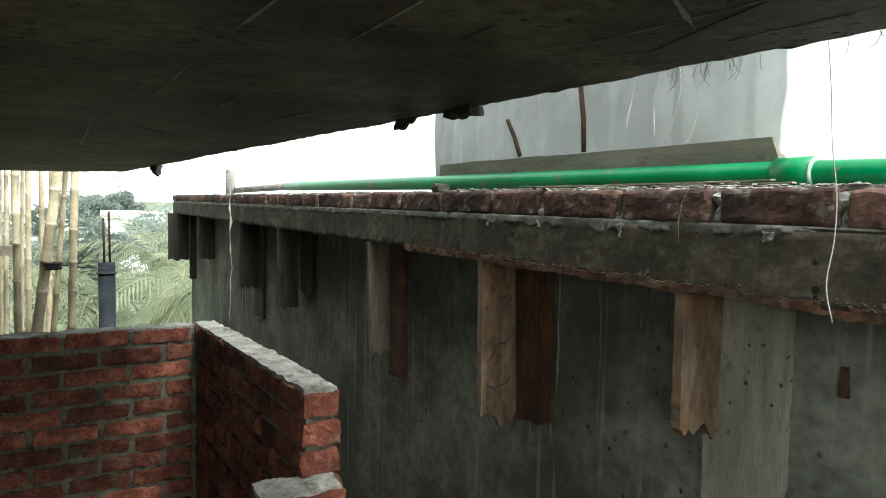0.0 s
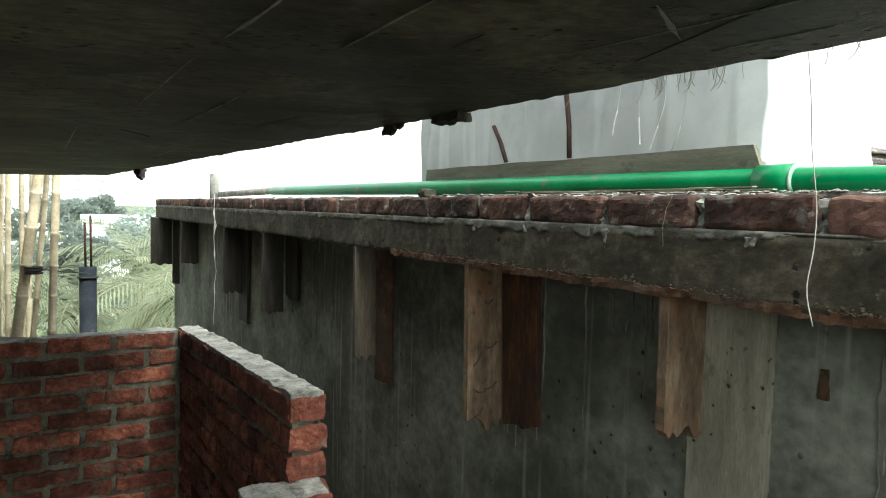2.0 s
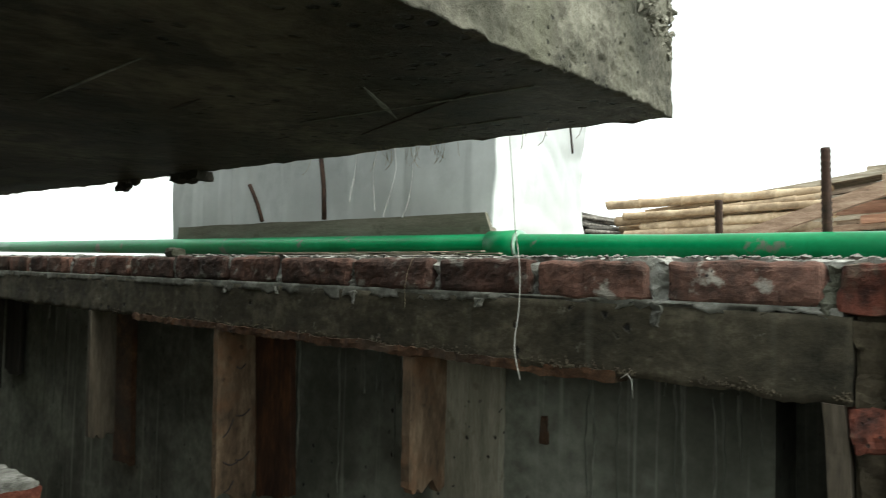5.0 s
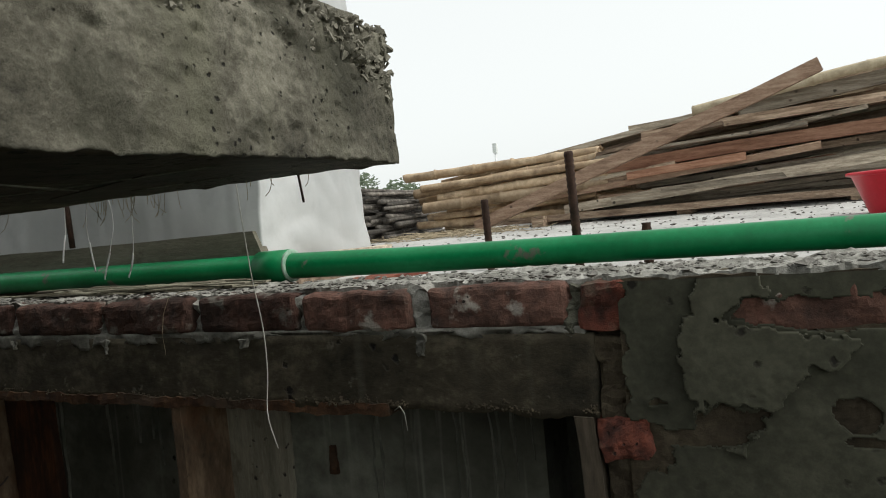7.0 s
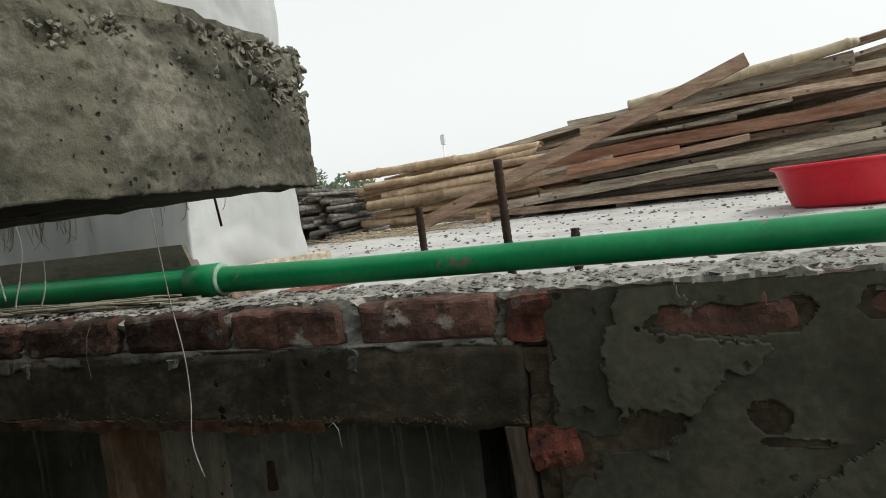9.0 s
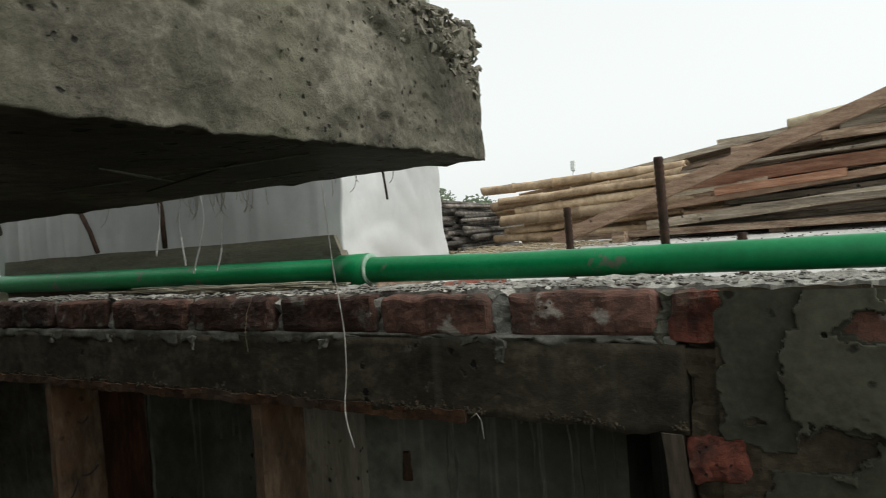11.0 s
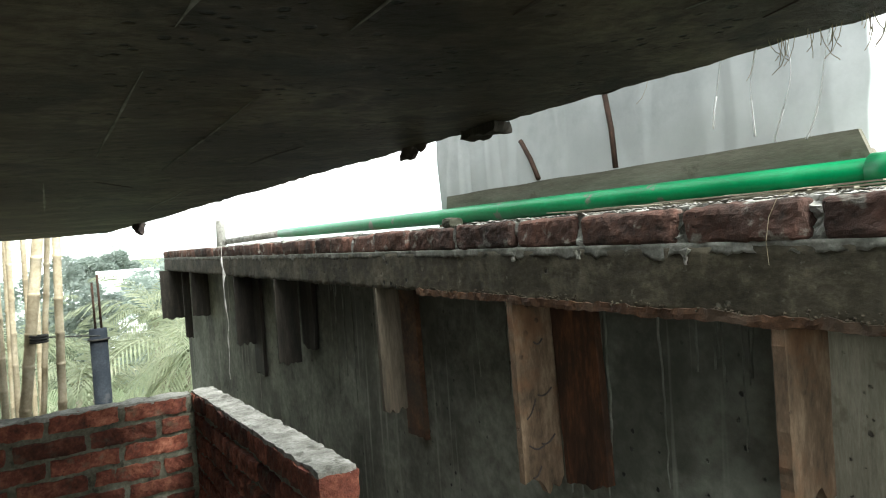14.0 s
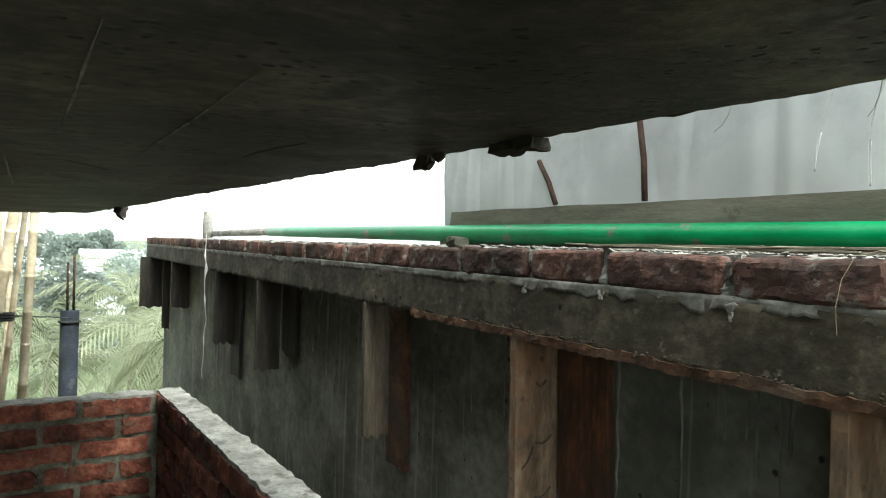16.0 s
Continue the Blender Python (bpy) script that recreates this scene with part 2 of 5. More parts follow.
M_RUST = surf("rusty_steel", [(0.022, 0.013, 0.010), (0.045, 0.025, 0.018), (0.085, 0.046, 0.031)], 40, 0.8, 0.6, 200, metal=0.3)
M_SHEET = surf("white_plastic_sheet", [(0.35, 0.36, 0.36), (0.455, 0.465, 0.465), (0.55, 0.56, 0.56)], 2.2, 0.38, 0.4, 12, spots=((0.31, 0.315, 0.31), 3.0, 0.52, 0.66, 0.5))
M_BOWL = surf("red_plastic", [(0.50, 0.012, 0.025), (0.58, 0.018, 0.035), (0.64, 0.03, 0.05)], 6, 0.35, 0.05, 60)
M_STRING = surf("white_twine", [(0.34, 0.33, 0.29), (0.46, 0.45, 0.41), (0.58, 0.57, 0.53)], 60, 0.8, 0.2, 200)
M_STRIP = surf("thin_white_plastic", [(0.70, 0.70, 0.69), (0.78, 0.78, 0.77), (0.84, 0.84, 0.83)], 40, 0.5, 0.1, 90, trans=0.6)
M_BED = surf("grey_bed_mortar", [(0.06, 0.058, 0.049), (0.13, 0.126, 0.108), (0.27, 0.262, 0.237)], 16, 0.95, 1.0, 70)
M_JOINT = surf("greenish_joint_mortar", [(0.05, 0.05, 0.036), (0.115, 0.113, 0.085), (0.20, 0.196, 0.155)], 9, 0.95, 1.0, 60, spots=((0.02, 0.018, 0.013), 16, 0.57, 0.66, 0.8), relief=0.010)
M_DRIP = surf("dried_cement_water", [(0.09, 0.092, 0.073), (0.14, 0.142, 0.116), (0.22, 0.222, 0.185)], 9, 0.9, 0.4, 60, spots=((0.085, 0.09, 0.069), 7, 0.44, 0.56, 0.9))
M_STRAW = surf("dry_straw", [(0.22, 0.18, 0.12), (0.34, 0.28, 0.19), (0.46, 0.40, 0.29)], 60, 0.9, 0.2, 200)
M_DARKBIT = surf("dark_debris_and_gap_shade", [(0.03, 0.024, 0.022), (0.06, 0.045, 0.04), (0.09, 0.07, 0.06)], 40, 0.9, 0.6, 200)
M_ROPE = surf("black_rope", [(0.02, 0.02, 0.02), (0.035, 0.033, 0.03), (0.05, 0.05, 0.045)], 40, 0.9, 0.3, 200)
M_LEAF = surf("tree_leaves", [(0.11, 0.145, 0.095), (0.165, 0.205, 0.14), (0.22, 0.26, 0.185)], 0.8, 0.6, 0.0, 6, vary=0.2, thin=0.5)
# Far leaves: distance haze is mixed into the base colour.
M_FARLEAF = surf("haze_paled_leaves", [(0.20, 0.245, 0.21), (0.28, 0.325, 0.285), (0.36, 0.40, 0.36)], 0.8, 0.6, 0.0, 6, vary=0.2, thin=0.5)
M_FROND = surf("palm_fronds", [(0.14, 0.165, 0.10), (0.24, 0.265, 0.17), (0.37, 0.375, 0.26)], 0.9, 0.55, 0.0, 6, vary=0.2, thin=0.5)
M_TRUNK = surf("tree_bark", [(0.10, 0.085, 0.065), (0.17, 0.145, 0.11), (0.24, 0.21, 0.17)], 3, 0.9, 0.6, 20)
M_GROUND = surf("far_ground", [(0.05, 0.085, 0.03), (0.10, 0.12, 0.06), (0.20, 0.19, 0.14)], 0.12, 0.95, 0.0, 1.5)
# Far walls and windows are both pale so their low contrast reads as haze.
M_HOUSE = surf("haze_pale_walls", [(0.70, 0.72, 0.73), (0.77, 0.79, 0.80), (0.82, 0.83, 0.84)], 0.3, 0.8, 0.0, 3, vary=0.05)
M_WINDOW = surf("haze_pale_window_glass", [(0.28, 0.31, 0.33), (0.34, 0.37, 0.39), (0.40, 0.43, 0.45)], 0.8, 0.25, 0.0, 4)
M_FLOOR = surf("dark_floor", [(0.035, 0.033, 0.028), (0.065, 0.06, 0.052), (0.10, 0.094, 0.083)], 3, 0.9, 0.6, 60)


# ---- building tools ----
def part(name, bm, material, parent=None, label=""):
    me = bpy.data.meshes.new(name)
    if isinstance(bm, bmesh.types.BMesh):
        bmesh.ops.recalc_face_normals(bm, faces=bm.faces)
        bm.to_mesh(me)
        bm.free()
    else:
        me.from_pydata(bm[0], [], bm[1])
    me.materials.append(material)
    ob = new(name, me)
    if parent is not None:
        ob.parent = parent
        ob.matrix_parent_inverse = Matrix.Identity(4)
    if label:
        ob["label"] = label
    return ob


def smooth(ob, on=True):
    for p in ob.data.polygons:
        p.use_smooth = on
    return ob


def thing(name, label, category, group="", kind="", at=(0, 0, 0)):
    ob = new(name)
    ob.location = at
    ob.empty_display_size = 0.05
    return tagged(ob, label, category, group, kind)


def lattice(x0, x1, y0, y1, z0, z1, nx, ny, nz, fn=None):
    """A closed box whose faces are grids; fn moves each point."""
    ids, verts, faces = {}, [], []

    def vid(i, j, k):
        if (i, j, k) not in ids:
            p = Vector((x0 + (x1 - x0) * i / nx, y0 + (y1 - y0) * j / ny, z0 + (z1 - z0) * k / nz))
            ids[(i, j, k)] = len(verts)
            verts.append(fn(p) if fn else p)
        return ids[(i, j, k)]

    for i in range(nx):
        for j in range(ny):
            faces.append((vid(i, j, 0), vid(i, j + 1, 0), vid(i + 1, j + 1, 0), vid(i + 1, j, 0)))
            faces.append((vid(i, j, nz), vid(i + 1, j, nz), vid(i + 1, j + 1, nz), vid(i, j + 1, nz)))
    for i in range(nx):
        for k in range(nz):
            faces.append((vid(i, 0, k), vid(i + 1, 0, k), vid(i + 1, 0, k + 1), vid(i, 0, k + 1)))
            faces.append((vid(i, ny, k), vid(i, ny, k + 1), vid(i + 1, ny, k + 1), vid(i + 1, ny, k)))
    for j in range(ny):
        for k in range(nz):
            faces.append((vid(0, j, k), vid(0, j, k + 1), vid(0, j + 1, k + 1), vid(0, j + 1, k)))
            faces.append((vid(nx, j, k), vid(nx, j + 1, k), vid(nx, j + 1, k + 1), vid(nx, j, k + 1)))
    return verts, faces


def jitter(p, s, amp, seed=0.0):
    q = Vector((p.x * s + seed, p.y * s - seed * 0.7, p.z * s + seed * 1.3))
    return p + noise.noise_vector(q) * amp


def tube(points, radius, sides=10, caps=True):
    """A round bar along points; radius a number or a list."""
    verts, faces = [], []
    n = len(points)
    pts = [Vector(p) for p in points]
    side = None
    for i, p in enumerate(pts):
        d = (pts[min(i + 1, n - 1)] - pts[max(i - 1, 0)]).normalized()
        if side is None:
            side = d.orthogonal().normalized()
        side = (side - d * side.dot(d)).normalized()
        up = d.cross(side)
        r = radius[i] if isinstance(radius, (list, tuple)) else radius
        for k in range(sides):
            a = 2 * math.pi * k / sides
            verts.append(p + (side * math.cos(a) + up * math.sin(a)) * r)
    for i in range(n - 1):
        for k in range(sides):
            a, b = i * sides + k, i * sides + (k + 1) % sides
            faces.append((a, b, b + sides, a + sides))
    if caps:
        faces.append(tuple(range(sides))[::-1])
        faces.append(tuple(range((n - 1) * sides, n * sides)))
    return verts, faces


def merged(pieces):
    verts, faces = [], []
    for v, f in pieces:
        o = len(verts)
        verts += list(v)
        faces += [tuple(i + o for i in q) for q in f]
    return verts, faces


def brick_mesh(name, lx, ly, lz, material, seed, worn=0.004, cell=0.0, r=0.006):
    """A brick with rounded, knocked edges, centred on its base."""
    rnd = random.Random(seed)
    if cell:
        nx, ny, nz = max(2, round(lx / cell)), max(2, round(ly / cell)), max(3, round(lz / cell))

        def wear(p):
            q = p.copy()
            c = Vector((max(-lx / 2 + r, min(lx / 2 - r, p.x)), max(-ly / 2 + r, min(ly / 2 - r, p.y)), max(r, min(lz - r, p.z))))
            d = p - c
            if d.length > r:
                q = c + d.normalized() * r
            q = jitter(q, 22, worn, seed * 3.1)
            return jitter(q, 70, worn * 0.5, seed * 1.7)
        v, f = lattice(-lx / 2, lx / 2, -ly / 2, ly / 2, 0, lz, nx, ny, nz, wear)
        me = bpy.data.meshes.new(name)
        me.from_pydata(v, [], f)
    else:
        bm = bmesh.new()
        bmesh.ops.create_cube(bm, size=1.0)
        for v in bm.verts:
            v.co = Vector((v.co.x * lx, v.co.y * ly, (v.co.z + 0.5) * lz)) + Vector([rnd.uniform(-1, 1) * worn for _ in range(3)])
        bmesh.ops.bevel(bm, geom=list(bm.edges), offset=0.006, segments=1, affect="EDGES")
        for v in bm.verts:
            v.co += Vector([rnd.uniform(-1, 1) * worn * 0.4 for _ in range(3)])
        bmesh.ops.recalc_face_normals(bm, faces=bm.faces)
        me = bpy.data.meshes.new(name)
        bm.to_mesh(me)
        bm.free()
    me.materials.append(material)
    return me


def piece(name, me, parent, m):
    ob = new(name, me)
    ob.parent = parent
    ob.matrix_basis = m
    return ob


def plank_data(length, width, thick, seed=0, ragged=0.0, wob=0.002):
    """A sawn board: long along z from 0 down to -length, wide along x, thick along y; ragged lower end."""
    rnd = random.Random(seed)
    nx, nz = 20, max(10, int(length / 0.02))
    tilt = rnd.uniform(-0.45, 0.45)
    ends = [ragged * max(0.0, 0.35 + tilt * (k / nx - 0.5) * 1.4 + 0.6 * noise.noise(Vector((seed * 3.3, k * 0.22, 1))) + 0.16 * noise.noise(Vector((seed * 3.3, k * 0.55, 4)))) for k in range(nx + 1)]

    def shape(p):
        u = (p.x / width + 0.5) * nx
        e = ends[max(0, min(nx, round(u)))]
        f = -p.z / length
        q = Vector((p.x, p.y, p.z + e * max(0, (f - 0.75) / 0.25)))
        side = abs(p.x) / (width / 2)
        if side > 0.9:
            q.x += math.copysign(0.0035, p.x) * noise.noise(Vector((seed, p.z * 34, side * math.copysign(3, p.x)))) - math.copysign(0.006, p.x) * max(0.0, noise.noise(Vector((seed, p.z * 16, math.copysign(7, p.x)))) - 0.25)
        return jitter(q, 9, wob, seed * 1.9)
    return lattice(-width / 2, width / 2, -thick / 2, thick / 2, -length, 0, nx, 1, nz, shape)


# ---- setting: roof, beam, wall below it ----
def roof_z(x, y):
    return -0.02 + 0.025 * (y - 0.3)


def roof_shape(p):
    q = p.copy()
    q.z += roof_z(p.x, p.y)
    if p.z > -0.02:
        q.z += 0.006 * noise.noise(Vector((p.x * 6, p.y * 6, 0))) + 0.003 * noise.noise(Vector((p.x * 25, p.y * 25, 3)))
    return q


roof = tagged(part("roof_deck", lattice(-7.3, 5.5, 0.10, 7.5, -0.15, 0.0, 200, 120, 2, roof_shape), M_ROOF), "pale cement roof deck strewn with grit", "roof", kind="structure")

wall_north = tagged(part("wall_north", lattice(-7.05, 0.64, 0.15, 0.30, -3.4, -0.16, 40, 1, 20, lambda p: jitter(p, 1.5, 0.006)), M_WALL), "damp grey cement wall with pale drip streaks", "wall", kind="structure")


def drip(x, top, length, w, seed):
    """A run of cement water dried on the wall: thin, wavering, tapering to a bead."""
    def shape(p):
        f = (top - p.z) / length
        q = p.copy()
        k = 0.45 + 0.55 * noise.noise(Vector((seed, p.z * 30, 1))) - 0.3 * f
        q.x = x + (p.x - x) * max(0.18, k) + 0.010 * noise.noise(Vector((seed, p.z * 7, 5))) + 0.004 * noise.noise(Vector((seed, p.z * 26, 5)))
        return q
    part("dried_drip", lattice(x - w, x + w, 0.1455, 0.153, top - length, top, 2, 1, max(6, int(length / 0.012)), shape), M_DRIP, wall_north, "pale dried cement drip")


rd = random.Random(52)
for k in range(46):
    x = rd.choice((rd.uniform(0.15, 0.62), rd.uniform(-0.42, -0.05), rd.uniform(-1.2, -0.45), rd.uniform(-3.0, -0.9)))
    drip(x, -0.20 - rd.random() * 0.05, 0.05 + 0.55 * rd.random() ** 2, rd.uniform(0.0022, 0.0055) * (1.0 if x > -0.5 else 1.5), k * 3.1)


part("wood_remnant", lattice(0.182, 0.200, 0.140, 0.154, -0.388, -0.330, 6, 2, 14, lambda p: jitter(jitter(p, 22, 0.006), 70, 0.004)), M_FORM, wall_north, "bit of rotten wood cast into the wall")


def beam_shape(p):
    q = jitter(p, 5, 0.004, 2.0)
    if p.z < -0.19 and p.y < 0.05:
        q.z += 0.012 * noise.noise(Vector((p.x * 14, 1, 0))) + 0.006 * noise.noise(Vector((p.x * 50, 2, 0)))
        q.y += 0.006 * noise.noise(Vector((p.x * 18, 4, 0)))
    return jitter(q, 35, 0.0025, 5.0)


beam = tagged(part("beam", lattice(-7.40, 0.772, 0.0, 0.26, -0.205, -0.078, 640, 8, 9, beam_shape), M_BEAM), "dark weathered concrete lintel beam under the bricks", "beam", kind="structure")
smooth(beam)
rl = random.Random(31)
crumbs = []
for i in range(1500):
    x = 0.77 - 2.3 * rl.random() ** 1.5
    if noise.noise(Vector((x * 9, 3, 1))) < -0.15:
        continue
    r = rl.uniform(0.0012, 0.0040)
    c = Vector((x, rl.uniform(-0.005, 0.006), -0.200 + 0.010 * noise.noise(Vector((x * 14, 1, 0))) + abs(rl.gauss(0, 0.007))))
    ring = [c + Vector((math.cos(k * 1.257), rl.uniform(-0.5, 0.5), math.sin(k * 1.257))) * r * rl.uniform(0.6, 1.3) for k in range(5)]
    crumbs.append((ring + [c + Vector((0, -r * 0.8, 0)), c + Vector((0, r, 0))], [f for k in range(5) for f in ((k, (k + 1) % 5, 5), ((k + 1) % 5, k, 6))]))
tagged(part("rough_lip", merged(crumbs), M_UNDERCOAT, beam, "crumbling lower edge of the beam"), kind="stuff")
for x, z, ln in ((-0.25, -0.088, 0.024), (0.490, -0.080, 0.034), (-0.55, -0.088, 0.012), (-0.80, -0.088, 0.016), (0.12, -0.088, 0.010)):
    part("mortar_run", lattice(x - 0.010, x + 0.010, -0.007, 0.004, z - ln, z + 0.008, 8, 4, 14, lambda p: jitter(jitter(Vector((x + (p.x - x) * (0.35 + 0.65 * max(0.0, (p.z - z + ln) / (ln + 0.008))), p.y, p.z)), 40, 0.006), 110, 0.004)), M_BED, beam, "lump of squeezed mortar")
part("back_fill", lattice(-7.35, 0.772, 0.118, 0.28, -0.08, -0.018, 60, 2, 1, lambda p: jitter(p, 9, 0.004)), M_MORTAR, beam)


def bed(p):
    drip = max(0.0, noise.noise(Vector((p.x * 11, 7, 0))) - 0.1) * 0.028 + max(0.0, noise.noise(Vector((p.x * 27, 2, 0))) - 0.35) * 0.05 + 0.007 * noise.noise(Vector((p.x * 60, 3, 0)))
    q = p.copy()
    if p.z < -0.078:
        q.z += 0.011 * max(0.0, min(1.0, p.x / 0.2)) - drip
    q.y -= 0.001 + 0.006 * noise.noise(Vector((p.x * 20, 0, p.z * 30)))
    return q


smooth(part("mortar_bed", lattice(-7.36, 0.76, 0.0, 0.11, -0.090, -0.069, 760, 2, 3, bed), M_BED, beam, "squeezed-out pale mortar bed"))

# the top brick course: long faces near the pier, then an even run to the far end
EDGES = [0.742, 0.503, 0.478, 0.254, 0.245, 0.005, -0.012, -0.256, -0.272, -0.545, -0.558, -0.790, -0.803, -1.095, -1.108, -1.398, -1.412, -1.690]
runs = [(EDGES[i + 1], EDGES[i]) for i in range(0, len(EDGES), 2)]
xr = -1.705
rb = random.Random(4)
while xr > -7.25:
    w = rb.choice((0.18, 0.2, 0.235, 0.245, 0.25))
    runs.append((xr - w, xr))
    xr -= w + rb.uniform(0.010, 0.018)
for i, (a, b) in enumerate(runs):
    me = brick_mesh("brick", b - a - 0.007, 0.112, 0.070, M_OLDBRICK, i + 1, 0.0055, 0.0080 if i < 12 else 0.022, 0.013)
    piece("brick", me, beam, pose((a + b) / 2, 0.055 + rb.uniform(-0.004, 0.004), -0.071 + rb.uniform(-0.003, 0.002), 0, rb.uniform(-0.6, 0.6), rb.uniform(-1, 1)))
    if i:
        v, f = lattice(b - 0.009, b + (runs[i - 1][0] - b) + 0.009, 0.014, 0.11, -0.08, -0.004, 3, 3, 8, lambda p: jitter(jitter(p, 26, 0.018, 3.0), 80, 0.008))
        part("mortar_joint", (v, f), M_MORTAR, beam)


def ledge(p):
    q = p.copy()
    if p.z > -0.004:
        q.z += 0.007 * noise.noise(Vector((p.x * 12, p.y * 18, 5))) + 0.006 * noise.noise(Vector((p.x * 38, p.y * 38, 2))) + 0.005 * noise.noise(Vector((p.x * 90, p.y * 90, 2)))
    if p.y < 0.04:
        q.y += 0.014 * noise.noise(Vector((p.x * 40, 5, 8))) + 0.008 * noise.noise(Vector((p.x * 100, 5, 8)))
    q.y += 0.02 * noise.noise(Vector((p.x * 9, 2, 8)))
    return q


part("mortar_topping", lattice(-7.3, 0.80, 0.030, 0.20, -0.03, 0.001, 560, 14, 1, ledge), M_MORTAR, beam, "crumbly mortar topping on the bricks")

# strip of form board left under the beam
part("form_strip", lattice(-1.35, 0.42, -0.005, 0.045, -0.216, -0.196, 220, 2, 2, lambda p: jitter(jitter(p, 8, 0.005), 40, 0.006)), M_FORM, beam, "rotten reddish form board strip")


# ---- the plastered pier at the end of the beam ----
BARE = ((1.060, -0.058, 0.100, 0.022), (0.812, -0.232, 0.046, 0.036), (1.27, -0.048, 0.060, 0.018), (0.858, -0.180, 0.022, 0.012), (0.945, -0.205, 0.040, 0.022), (0.905, -0.228, 0.075, 0.010), (1.10, -0.190, 0.022, 0.018), (1.46, -0.10, 0.02, 0.03), (1.13, -0.225, 0.05, 0.006))


def torn(x, z):
    """Over 1 where the plaster still holds."""
    w = Vector((x, 0.0, z))
    d = min(math.hypot((x - bx) / rx, (z - bz) / rz) for bx, bz, rx, rz in BARE)
    d = min(d, 1 + (x - 0.815) * 25)
    return d + 0.8 * noise.noise(w * 9) + 0.5 * noise.noise(w * 24) + 0.28 * noise.noise(w * 60) + 0.15 * noise.noise(w * 140)


def pier_shape(p):
    q = p.copy()
    if p.y < 0.02:
        q.y += 0.003 * noise.noise(Vector((p.x * 14, 0, p.z * 14))) + 0.0022 * noise.noise(Vector((p.x * 38, 0, p.z * 38))) + 0.0016 * noise.noise(Vector((p.x * 95, 0, p.z * 95)))
        for bx, bz, rx, rz in BARE[:3]:
            d = math.hypot((p.x - bx) / rx, (p.z - bz) / rz) + 0.35 * noise.noise(Vector((p.x * 22, 3, p.z * 22)))
            q.y += 0.009 * max(0.0, min(1.0, (1.12 - d) / 0.5))
    if p.z > -0.01:
        q.z += 0.007 * noise.noise(Vector((p.x * 9, p.y * 9, 1))) + 0.003 * noise.noise(Vector((p.x * 40, p.y * 40, 1)))
    return q


def plaster_coat(level, seed, hold):
    """A trowelled coat of plaster, broken away where hold() says so, with torn edges."""
    nx, nz = 390, 245
    verts, faces, keep = [], [], []
    for i in range(nx + 1):
        for k in range(nz + 1):
            x, z = 0.812 + 0.94 * i / nx, -0.60 + 0.594 * k / nz
            h = hold(x, z)
            w = Vector((x, seed, z))
            y = level + 0.0035 * noise.noise(w * 6) + 0.0013 * noise.noise(w * 17) + 0.0006 * noise.noise(w * 60)
            curl = max(0.0, 1 - abs(h - 1.0) / 0.5)
            y -= 0.0045 * curl * max(0.0, noise.noise(w * 9) + 0.2)
            keep.append(h > 1.0)
            verts.append((x, y if h > 1.0 else 0.013, z))
    m = nz + 1
    for i in range(nx):
        for k in range(nz):
            q = (i * m + k, i * m + k + 1, (i + 1) * m + k + 1, (i + 1) * m + k)
            if any(keep[v] for v in q):
                faces.append(q[::-1])
    return verts, faces


def second_hold(x, z):
    w = Vector((x, 7.0, z))
    return min(torn(x, z) * 0.82, 1.04 + 1.7 * noise.noise(w * 5.6) + 0.34 * noise.noise(w * 15) + 0.2 * noise.noise(w * 48) + 0.1 * noise.noise(w * 120))


pier = tagged(part("pier", merged([lattice(0.812, 1.75, 0.0, 0.11, -0.60, -0.004, 250, 4, 160, pier_shape), lattice(0.775, 3.2, 0.02, 0.34, -3.4, -0.022, 6, 2, 8)]), M_UNDERCOAT), "brick pier under flaking grey cement plaster", "wall", kind="structure")
for level, seed, hold in ((-0.0045, 3.0, torn), (-0.0115, 8.0, second_hold)):
    coat = smooth(part("plaster_coat", plaster_coat(level, seed, hold), M_PLASTER, pier))
    for p in coat.data.polygons:
        p.use_smooth = abs(p.normal.y) > 0.85
part("mortar_topping", lattice(0.79, 3.15, 0.004, 0.20, -0.03, 0.001, 300, 14, 1, ledge), M_MORTAR, pier, "crumbly mortar topping on the pier")
part("plaster_reveal", lattice(0.775, 0.83, 0.008, 0.10, -1.2, -0.085, 8, 3, 120, lambda p: jitter(jitter(p, 16, 0.012), 60, 0.006)), M_UNDERCOAT, pier)
me = brick_mesh("brick", 0.068, 0.11, 0.072, M_BRICK, 71, 0.007, 0.009)
piece("brick", me, pier, pose(0.786, 0.050, -0.076, 0, 2, 2))
part("mortar_joint", lattice(0.738, 0.756, 0.006, 0.10, -0.10, -0.006, 4, 4, 12, lambda p: jitter(jitter(p, 26, 0.014, 3.0), 80, 0.008)), M_JOINT, pier)
me = brick_mesh("brick", 0.19, 0.11, 0.062, M_OLDBRICK, 72, 0.006, 0.012)
piece("brick", me, pier, pose(1.050, 0.053, -0.082, 0, -5, 0))
me = brick_mesh("brick", 0.16, 0.11, 0.066, M_OLDBRICK, 73, 0.006, 0.012)
piece("brick", me, pier, pose(1.250, 0.060, -0.072, 0, 2, 1))
me = brick_mesh("brick", 0.074, 0.11, 0.060, M_BRICK, 77, 0.010, 0.008)
piece("brick", me, pier, pose(0.808, 0.046, -0.262, 0, -8, 3))
post = tagged(part("wooden_post", lattice(0.737, 0.765, -0.004, 0.035, -1.6, -0.203, 4, 3, 60, lambda p: jitter(p + Vector(((-0.2 - p.z) * 0.03, 0, 0)), 12, 0.006)), M_OLDBOARD), "thin rough timber post beside the pier", "post")
